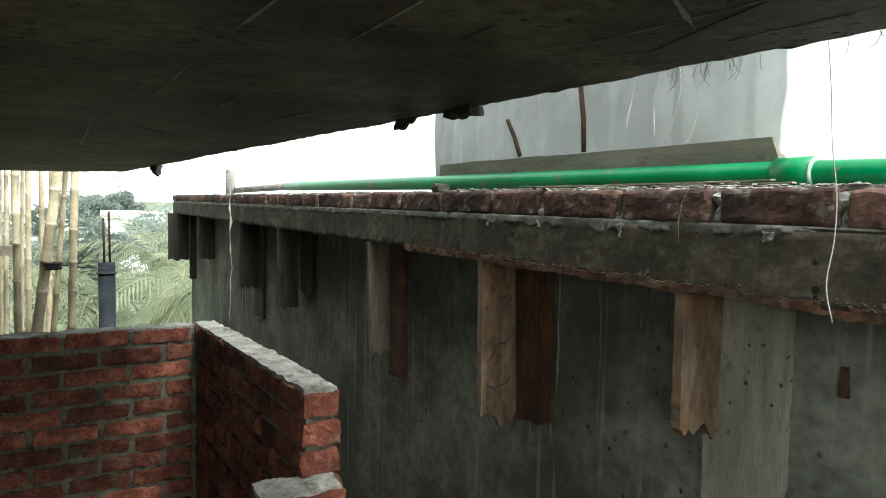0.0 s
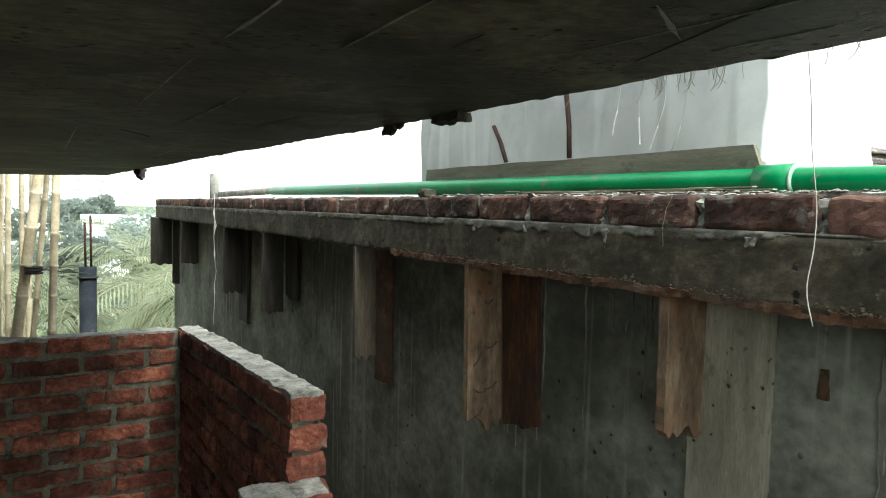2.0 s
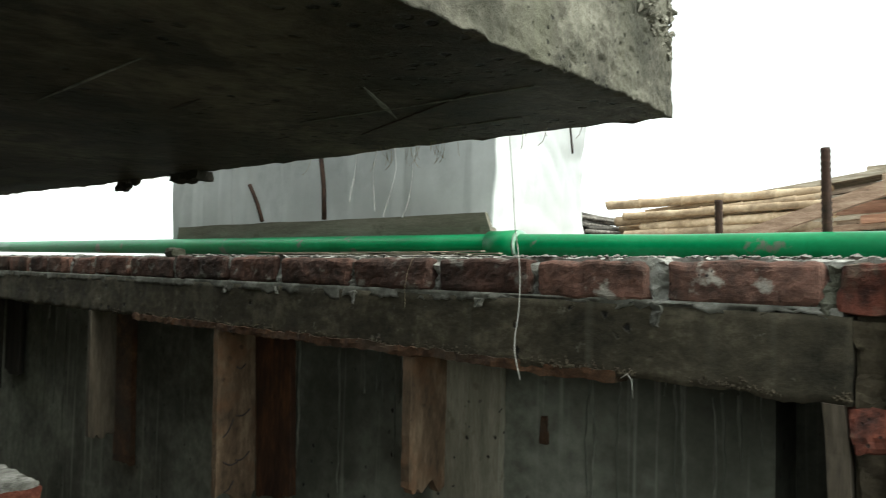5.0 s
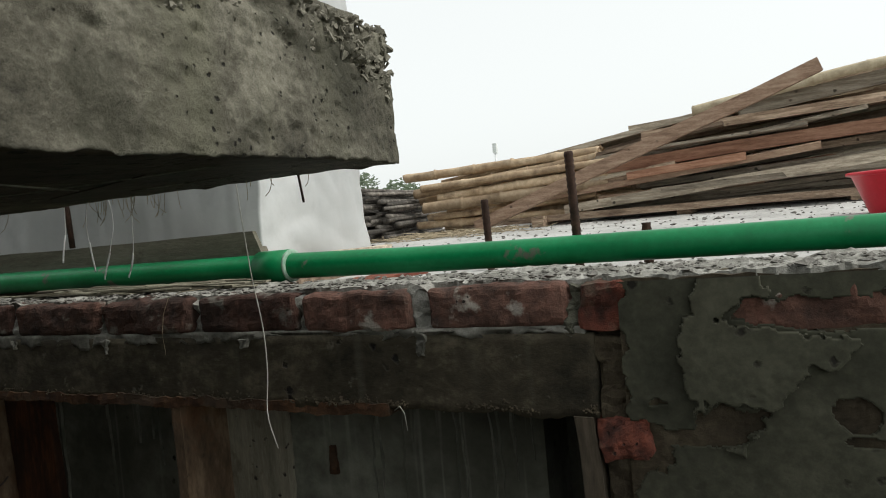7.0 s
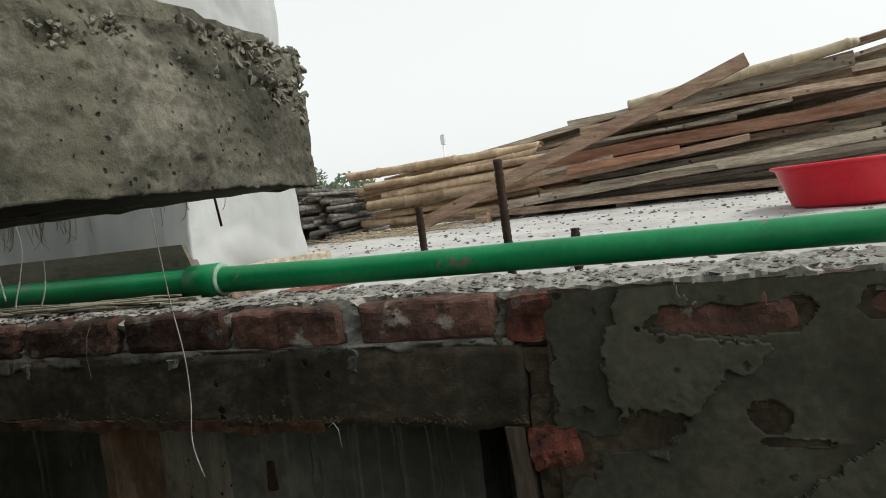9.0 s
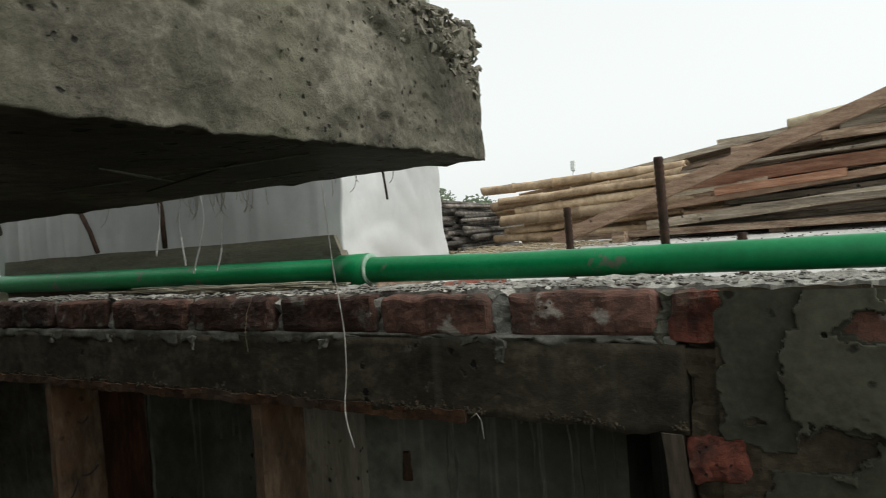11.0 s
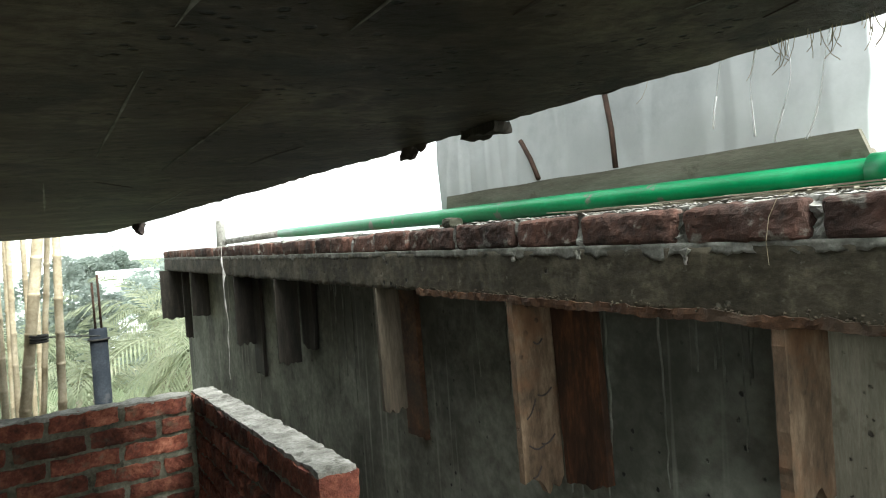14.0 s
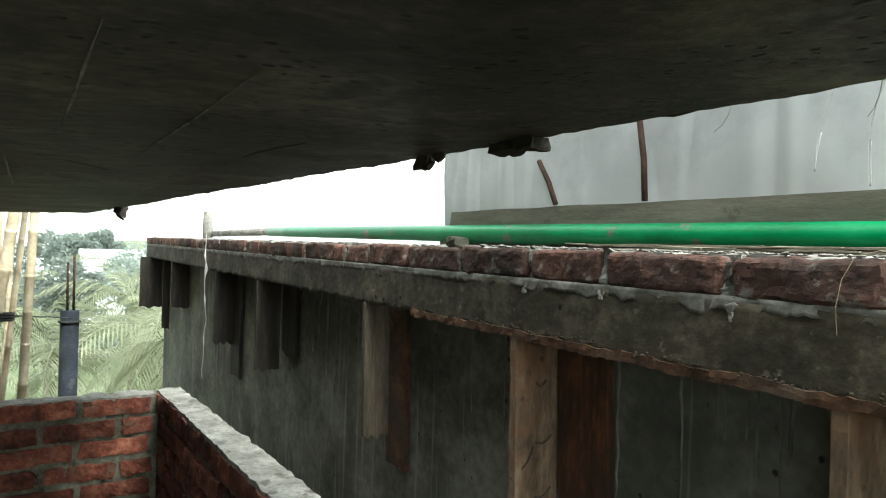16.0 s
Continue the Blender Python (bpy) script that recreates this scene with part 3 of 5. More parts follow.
# Dark sheet added behind the gap; its colour stands for the deep shade there.
tagged(part("wall_recess", lattice(0.50, 0.80, 0.34, 0.40, -3.4, -0.1, 1, 1, 1), M_DARKBIT), "added dark sheet for the shade in the gap beside the post", "wall", kind="structure")


# ---- slab overhead ----
def edge_y(x):
    return -0.238 - 0.098 * (0.6 - x)


def slab_under(x, y):
    return 0.163 + 0.03 * (y + 0.75) - 0.004 * (0.6 - x)


def slab_shape(p):
    # p.y runs 0 (free edge) to 1 (deep under), p.z 0 (soffit) to 1 (top)
    e = edge_y(p.x)
    y = e + (-2.05 - e) * p.y ** 1.5
    z = slab_under(p.x, y) + 0.155 * p.z
    q = Vector((p.x, y, z))
    q += noise.noise_vector(q * 4.0) * 0.005
    if p.y < 0.02 and p.z < 0.2:
        q.y += 0.010 * noise.noise(Vector((p.x * 16, 0, 3))) + 0.005 * noise.noise(Vector((p.x * 60, 0, 3)))
        q.z += 0.004 * noise.noise(Vector((p.x * 30, 5, 3)))
    if p.x > 0.59:
        w = Vector((3.0, q.y * 11, q.z * 11))
        q.x += 0.002 * noise.noise(w * 0.6) + 0.0016 * noise.noise(w * 3) + 0.0012 * noise.noise(w * 9) + 0.0008 * noise.noise(w * 19)
        q.x += 0.0022 * noise.noise(Vector((q.y * 2, 4, q.z * 55)))
        q.x -= 0.006 * max(0.0, noise.noise(Vector((q.y * 17, 12, q.z * 34))) - 0.25) + 0.012 * max(0.0, noise.noise(Vector((q.y * 50, 15, q.z * 62))) - 0.36)
        if p.z < 0.05:
            q.z += 0.0015 * noise.noise(Vector((q.y * 13, 9, 0))) + 0.007 * max(0.0, noise.noise(Vector((q.y * 30, 3, 0))) - 0.3) + 0.003 * noise.noise(Vector((q.y * 37, 9, 0))) + 0.002 * noise.noise(Vector((q.y * 110, 9, 0)))
        if p.z > 0.68:
            q.x -= 0.014 * max(0.0, noise.noise(Vector((q.y * 9, 1, q.z * 22))) + 0.15) + 0.010 * max(0.0, noise.noise(Vector((q.y * 45, 1, q.z * 50))))
    return q


# Underside gets the shade-darkened concrete, the open end the lighter one.
slab = tagged(part("ceiling", lattice(-4.45, 0.602, 0, 1, 0, 1, 300, 330, 56, slab_shape), M_SLAB), "cast concrete slab overhead, underside colour darkened for shade", "slab", kind="structure")
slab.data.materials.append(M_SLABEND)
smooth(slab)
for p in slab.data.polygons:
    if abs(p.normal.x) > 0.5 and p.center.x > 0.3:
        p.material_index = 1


def upper_shape(p):
    e = edge_y(p.x) + 0.0
    y = e - 0.035 + (-2.02 - e) * p.y ** 1.5
    q = Vector((p.x, y, slab_under(p.x, y) + 0.130 + 0.050 * p.z))
    q += noise.noise_vector(q * 9) * 0.008
    return jitter(q, 40, 0.004)


tagged(part("slab_topping", lattice(-4.4, 0.578, 0, 1, 0, 1, 200, 60, 3, upper_shape), M_SLABEND), "uneven second concrete pour on the slab", "slab", kind="structure")



def scrape(x0, y0, x1, y1, w, material, label):
    n = 24
    left, right = [], []
    side = Vector((y1 - y0, x0 - x1, 0)).normalized()
    for i in range(n + 1):
        f = i / n
        x, y = x0 + (x1 - x0) * f, y0 + (y1 - y0) * f
        ww = w * (0.35 + 0.65 * abs(noise.noise(Vector((x * 21, y * 21, 3)))) * 1.6) * math.sin(math.pi * min(1, max(0.06, f)))
        z = slab_under(x, y)
        z += (noise.noise_vector(Vector((x, y, z)) * 4.0) * 0.005).z - 0.0012
        left.append((x + side.x * ww, y + side.y * ww, z))
        right.append((x - side.x * ww, y - side.y * ww, z))
    v = left + right + [(a, b, c + 0.004) for a, b, c in left] + [(a, b, c + 0.004) for a, b, c in right]
    m = n + 1
    f = [(i, i + 1, m + i + 1, m + i) for i in range(n)] + [(2 * m + i, 3 * m + i, 3 * m + i + 1, 2 * m + i + 1) for i in range(n)]
    f += [(i, 2 * m + i, 2 * m + i + 1, i + 1) for i in range(n)] + [(m + i, m + i + 1, 3 * m + i + 1, 3 * m + i) for i in range(n)]
    part("scrape", (v, f), material, slab, label)


for x0, y0, x1, y1, w in ((0.30, -0.928, 0.05, -0.942, 0.0035), (0.32, -0.80, 0.08, -0.806, 0.003), (0.55, -0.49, 0.20, -0.525, 0.002), (-0.2, -0.81, -0.9, -0.83, 0.003), (-0.1, -0.95, -0.7, -0.965, 0.003), (-1.4, -0.70, -2.2, -0.72, 0.005), (0.45, -0.36, 0.30, -0.375, 0.002), (-1.1, -1.05, -2.0, -1.06, 0.005)):
    scrape(x0, y0, x1, y1, w, M_MORTAR, "pale board joint line")
scrape(0.41, -0.605, 0.323, -0.463, 0.006, M_MORTAR, "pale scrape")
scrape(0.15, -0.683, 0.225, -0.686, 0.003, M_DARKBIT, "dark gouge")
scrape(0.20, -0.41, 0.48, -0.512, 0.002, M_DARKBIT, "dark hairline crack")
scrape(-0.6, -0.62, -0.85, -0.66, 0.006, M_DARKBIT, "dark gouge")
scrape(-1.3, -0.85, -1.1, -0.95, 0.008, M_DARKBIT, "dark gouge")
rs = random.Random(11)
stones = []
for i in range(1100):
    y = -0.235 - abs(rs.gauss(0, 0.085))
    lo = 0.075 + 0.42 * max(0.0, -0.25 - y) + 0.02 * noise.noise(Vector((y * 30, 0, 1)))
    if lo > 0.16:
        continue
    z = slab_under(0.6, y) + rs.uniform(lo, 0.162)
    x = 0.594 + rs.uniform(-0.022, 0.008)
    if rs.random() < 0.2:
        x, y = rs.uniform(0.5, 0.6), -0.243 + rs.uniform(-0.006, 0.006)
    r = rs.uniform(0.003, 0.0075)
    c = Vector((x, y, z))
    pts = [c + Vector([rs.gauss(0, 1) for _ in range(3)]).normalized() * r * rs.uniform(0.7, 1.25) for _ in range(9)]
    bm = bmesh.new()
    for p in pts:
        bm.verts.new(p)
    bmesh.ops.convex_hull(bm, input=bm.verts)
    bm.verts.index_update()
    used = [v for v in bm.verts]
    stones.append(([v.co.copy() for v in used], [tuple(v.index for v in f.verts) for f in bm.faces]))
    bm.free()
for i in range(3600):
    y = -0.25 - 1.3 * rs.random() ** 1.3
    z = slab_under(0.6, y) + min(0.150, 0.138 + rs.gauss(0, 0.012))
    if noise.noise(Vector((y * 14, z * 20, 6))) < -0.12:
        continue
    r = rs.uniform(0.0012, 0.0036)
    c = Vector((0.597 + rs.uniform(-0.008, 0.003), y, z))
    ring = [c + Vector((rs.uniform(-0.6, 0.6), math.cos(k * 1.257), math.sin(k * 1.257))) * r * rs.uniform(0.6, 1.3) for k in range(5)]
    stones.append((ring + [c + Vector((r, 0, 0)), c - Vector((r, 0, 0))], [f for k in range(5) for f in ((k, (k + 1) % 5, 5), ((k + 1) % 5, k, 6))]))
tagged(part("broken_edge", merged(stones), M_STONE), "exposed broken stone at the slab corner", "concrete", kind="stuff")

# column and wall ends that carry the slab beside the camera
tagged(part("column_1", lattice(-2.72, -1.75, -1.85, -1.40, -3.4, 0.15, 8, 4, 20, lambda p: jitter(p, 3, 0.008)), M_WALL), "dark rough concrete column under the slab", "column", kind="structure")
tagged(part("column_2", lattice(-3.45, -3.15, -1.85, -1.47, -3.4, 0.14, 4, 4, 20, lambda p: jitter(p, 3, 0.008)), M_SLABEND), "grey concrete column behind the brick wall", "column", kind="structure")
# Out-of-view wall added to hold sky light off the south-facing surfaces.
tagged(part("wall_south", merged([lattice(-9.0, 0.6, -2.3, -2.08, -12.0, 3.2, 4, 1, 4), lattice(0.6, 3.6, -2.2, -2.0, -3.4, -0.25, 4, 1, 4)]), M_WALL), "unseen wall added behind the camera to block sky light", "wall", kind="structure")
tagged(part("floor", lattice(-4.4, 3.6, -2.2, 0.3, -3.5, -3.4, 4, 4, 1), M_FLOOR), "dusty dark cement floor far below", "floor", kind="structure")


# ---- low brick walls ----
def brick_wall(name, label, x0, y0, ang, length, ztop, slope, courses, thick=0.118, seed=1, pitch=0.092, run=0.238):
    """Stretcher courses with recessed mortar; runs from (x0, y0) along ang; bricks are children of the mortar core."""
    rnd = random.Random(seed)
    ca, sa = math.cos(ang), math.sin(ang)

    def place(p):
        return Vector((x0 + p.x * ca - p.y * sa, y0 + p.x * sa + p.y * ca, ztop + p.z + slope * p.x))

    def core(p):
        return place(jitter(jitter(p, 14, 0.007, seed), 50, 0.004))
    v, f = lattice(0.020, length - 0.018, 0.015, thick - 0.015, -courses * pitch, -0.004, int(length / 0.02), 4, int(courses * pitch / 0.018), core)
    wall = tagged(part(name, (v, f), M_JOINT), label, "wall", kind="structure")
    full = [brick_mesh("brick", run - 0.009, thick, 0.071, M_BRICK, seed * 10 + k, 0.0085, 0.0125) for k in range(8)]
    half = [brick_mesh("brick", run / 2 - 0.011, thick, 0.071, M_BRICK, seed * 10 + 7 + k, 0.0085, 0.0125) for k in range(4)]
    for c in range(courses):
        x = 0.0
        first = True
        while x < length - 0.05:
            h = first and c % 2 == 1
            w = run / 2 - 0.003 if (h or length - x < run * 0.85) else run
            me = rnd.choice(half if w < run * 0.85 else full)
            at = place(Vector((x + w / 2, thick / 2 + rnd.uniform(-0.007, 0.007), -(c + 1) * pitch + 0.016 + rnd.uniform(-0.004, 0.004))))
            m = Matrix.Translation(at) @ pose(0, 0, 0, rnd.uniform(-2, 2), -math.degrees(math.atan(slope)) + rnd.uniform(-1.3, 1.3), math.degrees(ang) + rnd.uniform(-1.6, 1.6))
            if rnd.random() < 0.5:
                m = m @ pose(0, 0, 0, 0, 0, 180)
            piece("brick", me, wall, m)
            x += w + rnd.uniform(0.010, 0.02)
            first = False
    return wall


# wall along the gap, and the cross wall it meets
wall_1 = brick_wall("wall_1", "unplastered red brick wall with a mortared top", -0.985, -0.395, math.pi, 1.93, -0.606, 0.058 * -1, 29, seed=3)
wall_2 = brick_wall("wall_2", "unplastered red brick cross wall", -2.795, -1.42, math.pi / 2, 0.93, -0.716, 0.0, 28, seed=5, run=0.285)
wall_3 = brick_wall("wall_3", "broken end of a red brick wall", -0.085, -0.475, 0.0, 2.4, -0.606, 0.0, 29, seed=7)


def cap_shape(seed):
    def f(p):
        q = p.copy()
        if p.z > -0.002:
            q.z += 0.008 * noise.noise(Vector((p.x * 8, p.y * 14, seed))) + 0.004 * noise.noise(Vector((p.x * 40, p.y * 40, seed)))
        return jitter(q, 18, 0.006, seed)
    return f


def cap(parent, x0, x1, y0, y1, z, slope_x=0.0):
    g = cap_shape(5.0 + x0)
    v, f = lattice(x0, x1, y0, y1, -0.012, 0.006, max(2, int((x1 - x0) / 0.015)), max(2, int((y1 - y0) / 0.015)), 1, g)
    v = [Vector((p.x, p.y, p.z + z + slope_x * (p.x - x1))) for p in v]
    part("mortar_cap", (v, f), M_MORTAR, parent, "pale rough mortar cap")


cap(wall_1, -2.90, -1.0, -0.505, -0.400, -0.606, 0.058)
cap(wall_2, -2.905, -2.805, -1.40, -0.52, -0.716)
cap(wall_3, -0.07, 2.2, -0.465, -0.365, -0.606)
ledge_brick = brick_mesh("brick", 0.24, 0.118, 0.075, M_BRICK, 91, 0.007, 0.014)
piece("brick", ledge_brick, wall_1, pose(-0.955, -0.53, -0.953, 0, 0, 86))
piece("brick", ledge_brick, wall_1, pose(-0.92, -0.54, -1.048, 0, 0, 92))
part("ledge_mortar", lattice(-1.02, -0.90, -0.65, -0.42, -0.883, -0.866, 12, 20, 1, lambda p: jitter(jitter(p, 20, 0.008), 60, 0.005)), M_MORTAR, wall_1)


# ---- boards left hanging under the beam ----
def flat_board(x, width, z0, z1, material, seed, y=0.132, ragged=0.03, label="old form board standing against the cement wall", tilt=0.0, ry=0.0):
    ob = part("board", plank_data(z0 - z1, width, 0.022, seed, ragged), material)
    ob.matrix_basis = pose(x, y, z0, tilt, ry, 0)
    return tagged(ob, label, "board", "boards under the beam")


def side_board(x, z0, z1, material, seed, depth=0.13, y0=-0.004, ragged=0.04, label="rough board hanging edge-out under the beam", ry=0.0):
    ob = part("board", plank_data(z0 - z1, depth, 0.024, seed, ragged), material)
    ob.matrix_basis = pose(x, y0 + depth / 2, z0, 0, ry, 0) @ pose(0, 0, 0, 0, 0, 90)
    return tagged(ob, label, "board", "boards under the beam")


saw_board = side_board(-0.835, -0.205, -0.745, M_PLANK, 1, 0.135, ragged=0.07, label="pale splintered plank with saw marks hanging under the beam", ry=-1.5)
for k, (u, w, a, ln) in enumerate(((-0.03, -0.30, 55, 0.06), (0.02, -0.26, 15, 0.05), (-0.02, -0.40, -10, 0.05), (0.02, -0.39, 20, 0.05), (-0.025, -0.47, 40, 0.04), (0.01, -0.12, 10, 0.03))):
    c, sn = math.cos(radians(a)), math.sin(radians(a))
    pts = [(u + c * ln * (i / 6 - 0.5), -0.0135 - 0.0, w + sn * ln * (i / 6 - 0.5) - 0.010 * math.sin(math.pi * i / 6)) for i in range(7)]
    part("saw_mark", tube(pts, 0.0026, 5), M_DARKBIT, saw_board)
flat_board(-0.735, 0.165, -0.200, -0.715, M_REDPLANK, 2, label="dark reddish plank standing against the cement wall", ry=-3)
side_board(-0.070, -0.205, -0.535, M_PLANK, 3, 0.140, ragged=0.06, label="short weathered plank with a broken end under the beam")
flat_board(0.000, 0.185, -0.20, -0.745, M_GREYPLANK, 4, ragged=0.03, label="wide cement-stained board standing against the wall")
side_board(-1.700, -0.205, -0.690, M_OLDBOARD, 5, 0.095, label="grey cement-stained plank under the beam", ry=-2)
flat_board(-1.695, 0.14, -0.20, -0.80, M_FORM, 6, ragged=0.02, label="narrow brown plank standing against the wall", ry=-2)
# far boards: the shade under the beam is carried by their dark colour
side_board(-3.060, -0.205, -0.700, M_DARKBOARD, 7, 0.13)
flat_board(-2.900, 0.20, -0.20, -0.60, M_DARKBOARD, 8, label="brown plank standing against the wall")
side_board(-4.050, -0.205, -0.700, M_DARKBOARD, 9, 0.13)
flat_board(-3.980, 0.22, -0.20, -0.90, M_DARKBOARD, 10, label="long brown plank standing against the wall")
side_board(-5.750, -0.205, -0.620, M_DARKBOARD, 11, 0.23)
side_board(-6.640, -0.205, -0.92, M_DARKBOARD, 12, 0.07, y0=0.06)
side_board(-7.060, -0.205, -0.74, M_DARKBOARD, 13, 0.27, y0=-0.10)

# ---- green pipe on the roof ----
pipe = thing("drain_pipe", "green plastic pipe laid along the roof edge", "pipe")
pts = [(-3.7 + 0.37 * i, 0.252 - 0.0 * i, 0.060 - 0.0022 * i) for i in range(11)] + [(0.4 + 0.4 * i, 0.258, 0.034 - 0.0012 * i) for i in range(12)]
smooth(part("pipe_run", tube([(x, y, z - (0.003 if x > 0.1 else 0.001)) for x, y, z in pts], [0.0292 if p[0] < 0.1 else 0.0268 for p in pts], 28), M_PIPE, pipe))
coupling = smooth(part("coupling", tube([(-0.035, 0.253, 0.0375), (-0.034, 0.253, 0.0375), (0.048, 0.253, 0.037), (0.05, 0.253, 0.037)], [0.031, 0.0365, 0.0375, 0.031], 28), M_PIPE, pipe, "green plastic pipe coupling"))
smooth(part("ring", tube([(0.049, 0.253, 0.037), (0.051, 0.253, 0.037), (0.055, 0.253, 0.037), (0.056, 0.253, 0.037)], [0.031, 0.0372, 0.0368, 0.031], 28), M_LIP, coupling, "pale worn coupling lip"))
smooth(part("pipe_end", tube([(-5.4, 0.252, 0.045), (-3.72, 0.252, 0.060)], 0.026, 18), M_MORTAR, pipe, "grey pipe end"))


def loose_brick(x, y, rz, seed):
    me = brick_mesh("loose_brick", 0.21, 0.10, 0.062, M_BRICK, seed, 0.006, 0.02)
    ob = new("loose_brick", me)
    ob.matrix_basis = pose(x, y, roof_z(x, y) - 0.050, 0, 0, rz)
    tagged(ob, "chipped red brick lying on the roof under the pipe", "brick", "loose bricks on the roof")


for x, y, rz, s in ((0.60, 0.255, 3, 201), (0.02, 0.26, 4, 202), (0.21, 0.40, 80, 203), (-0.85, 0.26, 10, 204), (-2.2, 0.26, 5, 205), (1.75, 0.26, 5, 206), (-3.4, 0.26, 8, 207), (3.0, 0.26, 8, 208)):
    loose_brick(x, y, rz, s)


def rebar(x, y, top, r, lean=(0, 0)):
    z0 = roof_z(x, y) - 0.03
    n = max(6, int((top - z0) / 0.006))
    pts = [(x + lean[0] * i / n, y + lean[1] * i / n, z0 + (top - z0) * i / n) for i in range(n + 1)]
    ob = smooth(part("rebar", tube(pts, [r * (1.12 if i % 2 else 0.95) for i in range(n + 1)], 9), M_RUST))
    tagged(ob, "rusty ribbed steel bar standing out of the roof", "rebar", "bars in the roof")


rebar(0.69, 0.315, 0.218, 0.0085, (-0.006, 0))
rebar(0.447, 0.475, 0.148, 0.0085, (-0.004, 0))
rebar(0.815, 0.345, 0.068, 0.0085)
tagged(smooth(part("pipe_stub", tube([(-5.3, 0.20, -0.03), (-5.3, 0.20, 0.10), (-5.3, 0.20, 0.23)], [0.041, 0.040, 0.039], 12), M_MORTAR)), "short pale pipe stub at the far roof edge", "pipe stub")

rm = random.Random(77)
slats = []
for i in range(60):
    x, y = rm.uniform(-0.62, -0.03), rm.uniform(0.10, 0.20)
    ln = rm.uniform(0.08, 0.30)
    a = rm.gauss(0, 0.12)
    z = 0.004 + rm.uniform(0, 0.012)
    slats.append(lattice(x - ln / 2, x + ln / 2, y - 0.008, y + 0.008, z, z + 0.003, 3, 1, 1, lambda p: Vector((p.x, p.y + (p.x - x) * a, p.z + 0.004 * noise.noise(p * 20)))))
tagged(part("straw_mat", merged(slats), M_GREYPLANK), "scrap of split bamboo matting on the roof edge", "mat", kind="stuff")

# ---- sheeted tank behind the pipe ----
tank = thing("sheeted_stack", "large stack wrapped in white plastic sheeting", "tank")


def sheet_shape(p):
    q = p.copy()
    fold = noise.noise(Vector((p.x * 5 + p.y * 5, 1.0, p.z * 0.9))) * 0.012 + abs(noise.noise(Vector((p.x * 11 + p.y * 9, 4.0, p.z * 1.6 + p.x * 2)))) * 0.012
    fold += noise.noise(Vector((p.x * 2 + p.z * 6, 2, p.z * 3 + p.y * 3))) * 0.006
    for sx in (-1.42, -1.18, -0.92, -0.60, -0.33, -0.12):
        fold += 0.004 * math.exp(-((p.x - sx - 0.03 * noise.noise(Vector((sx * 9, 0, p.z * 3)))) / 0.022) ** 2)
    if p.y < 0.30:
        q.y -= fold
    if p.x > -0.1:
        q.x += fold * 0.6 + 0.018 * abs(noise.noise(Vector((p.y * 2.5 + p.z * 5, 8, p.z * 3 - p.y * 5)))) + 0.007 * abs(noise.noise(Vector((p.y * 7 + p.z * 11, 3, p.z * 2 - p.y * 6)))) + 0.10 * max(0.0, 0.16 - p.z) * (p.y - 0.28) / 0.47
        q.z += 0.09 * max(0.0, 0.10 - p.z) * (p.y - 0.28) / 0.47
    if p.x < -1.6:
        q.x -= fold
    return q


smooth(part("sheeting", lattice(-1.64, -0.055, 0.285, 0.755, 0.015, 1.6, 240, 80, 130, sheet_shape), M_SHEET, tank, "creased white plastic sheeting"))
part("base_plank", lattice(-1.7, 0.02, 0.30, 0.82, -0.03, 0.02, 20, 8, 2, lambda p: jitter(p, 9, 0.004)), M_LUMBER, tank, "weathered planks under the stack")
part("side_plank", lattice(-0.03, 0.005, 0.26, 0.81, -0.025, 0.055, 2, 12, 3, lambda p: jitter(p, 9, 0.004)), M_LUMBERGREY, tank)


def long_board(p):
    q = jitter(p, 6, 0.003)
    if p.x > -0.08:
        q.x += (0.06 - p.z) * 0.35
    if p.x < -1.54:
        q.x += -(0.06 - p.z) * 0.3 - 0.02
    q.y -= (p.z - 0.06) * 0.05
    return q


tagged(part("edge_board", lattice(-1.575, -0.045, 0.212, 0.240, 0.010, 0.124, 60, 2, 5, lambda p: long_board(p + Vector((0, 0.0, 0.0)))), surf("mould_board", [(0.09, 0.08, 0.06), (0.14, 0.128, 0.10), (0.20, 0.185, 0.15)], 7, 0.85, 0.5, 70, stretch=(0.6, 3, 4), spots=((0.08, 0.07, 0.05), 14, 0.62, 0.7, 0.7))), "grey weathered board on edge against the sheeting", "board").location.y = 0.062
for x0, z0, x1, z1 in ((-0.705, 0.33, -0.680, 0.125), (-1.085, 0.26, -1.005, 0.13)):
    ob = smooth(part("steel_rod", tube([(x0, 0.262, z0), ((x0 + x1) / 2 + 0.004, 0.264, (z0 + z1) / 2), (x1, 0.262, z1)], 0.0075, 8), M_RUST))
    tagged(ob, "rusty thin rod against the plastic sheeting", "rod", "rods on the sheeting")


# ---- bowl ----
def bowl(x, y, r, h):
    z = roof_z(x, y)
    prof = [(0.0, 0.006), (r * 0.66, 0.006), (r * 0.69, 0.0), (r * 0.74, 0.012), (r * 0.93, h - 0.012), (r * 0.95, h - 0.010), (r * 1.0, h - 0.006), (r * 1.005, h), (r * 0.985, h + 0.003), (r * 0.925, h - 0.006), (r * 0.72, 0.014), (0.0, 0.010)]
    verts, faces, n = [], [], 56
    for pr, pz in prof:
        for k in range(n):
            a = 2 * math.pi * k / n
            verts.append((x + pr * math.cos(a), y + pr * math.sin(a), z + pz))
    for i in range(len(prof) - 1):
        for k in range(n):
            a, b = i * n + k, i * n + (k + 1) % n
            faces.append((a, b, b + n, a + n))
    return tagged(smooth(part("basin", (verts, faces), M_BOWL)), "red plastic basin standing on the roof", "basin")


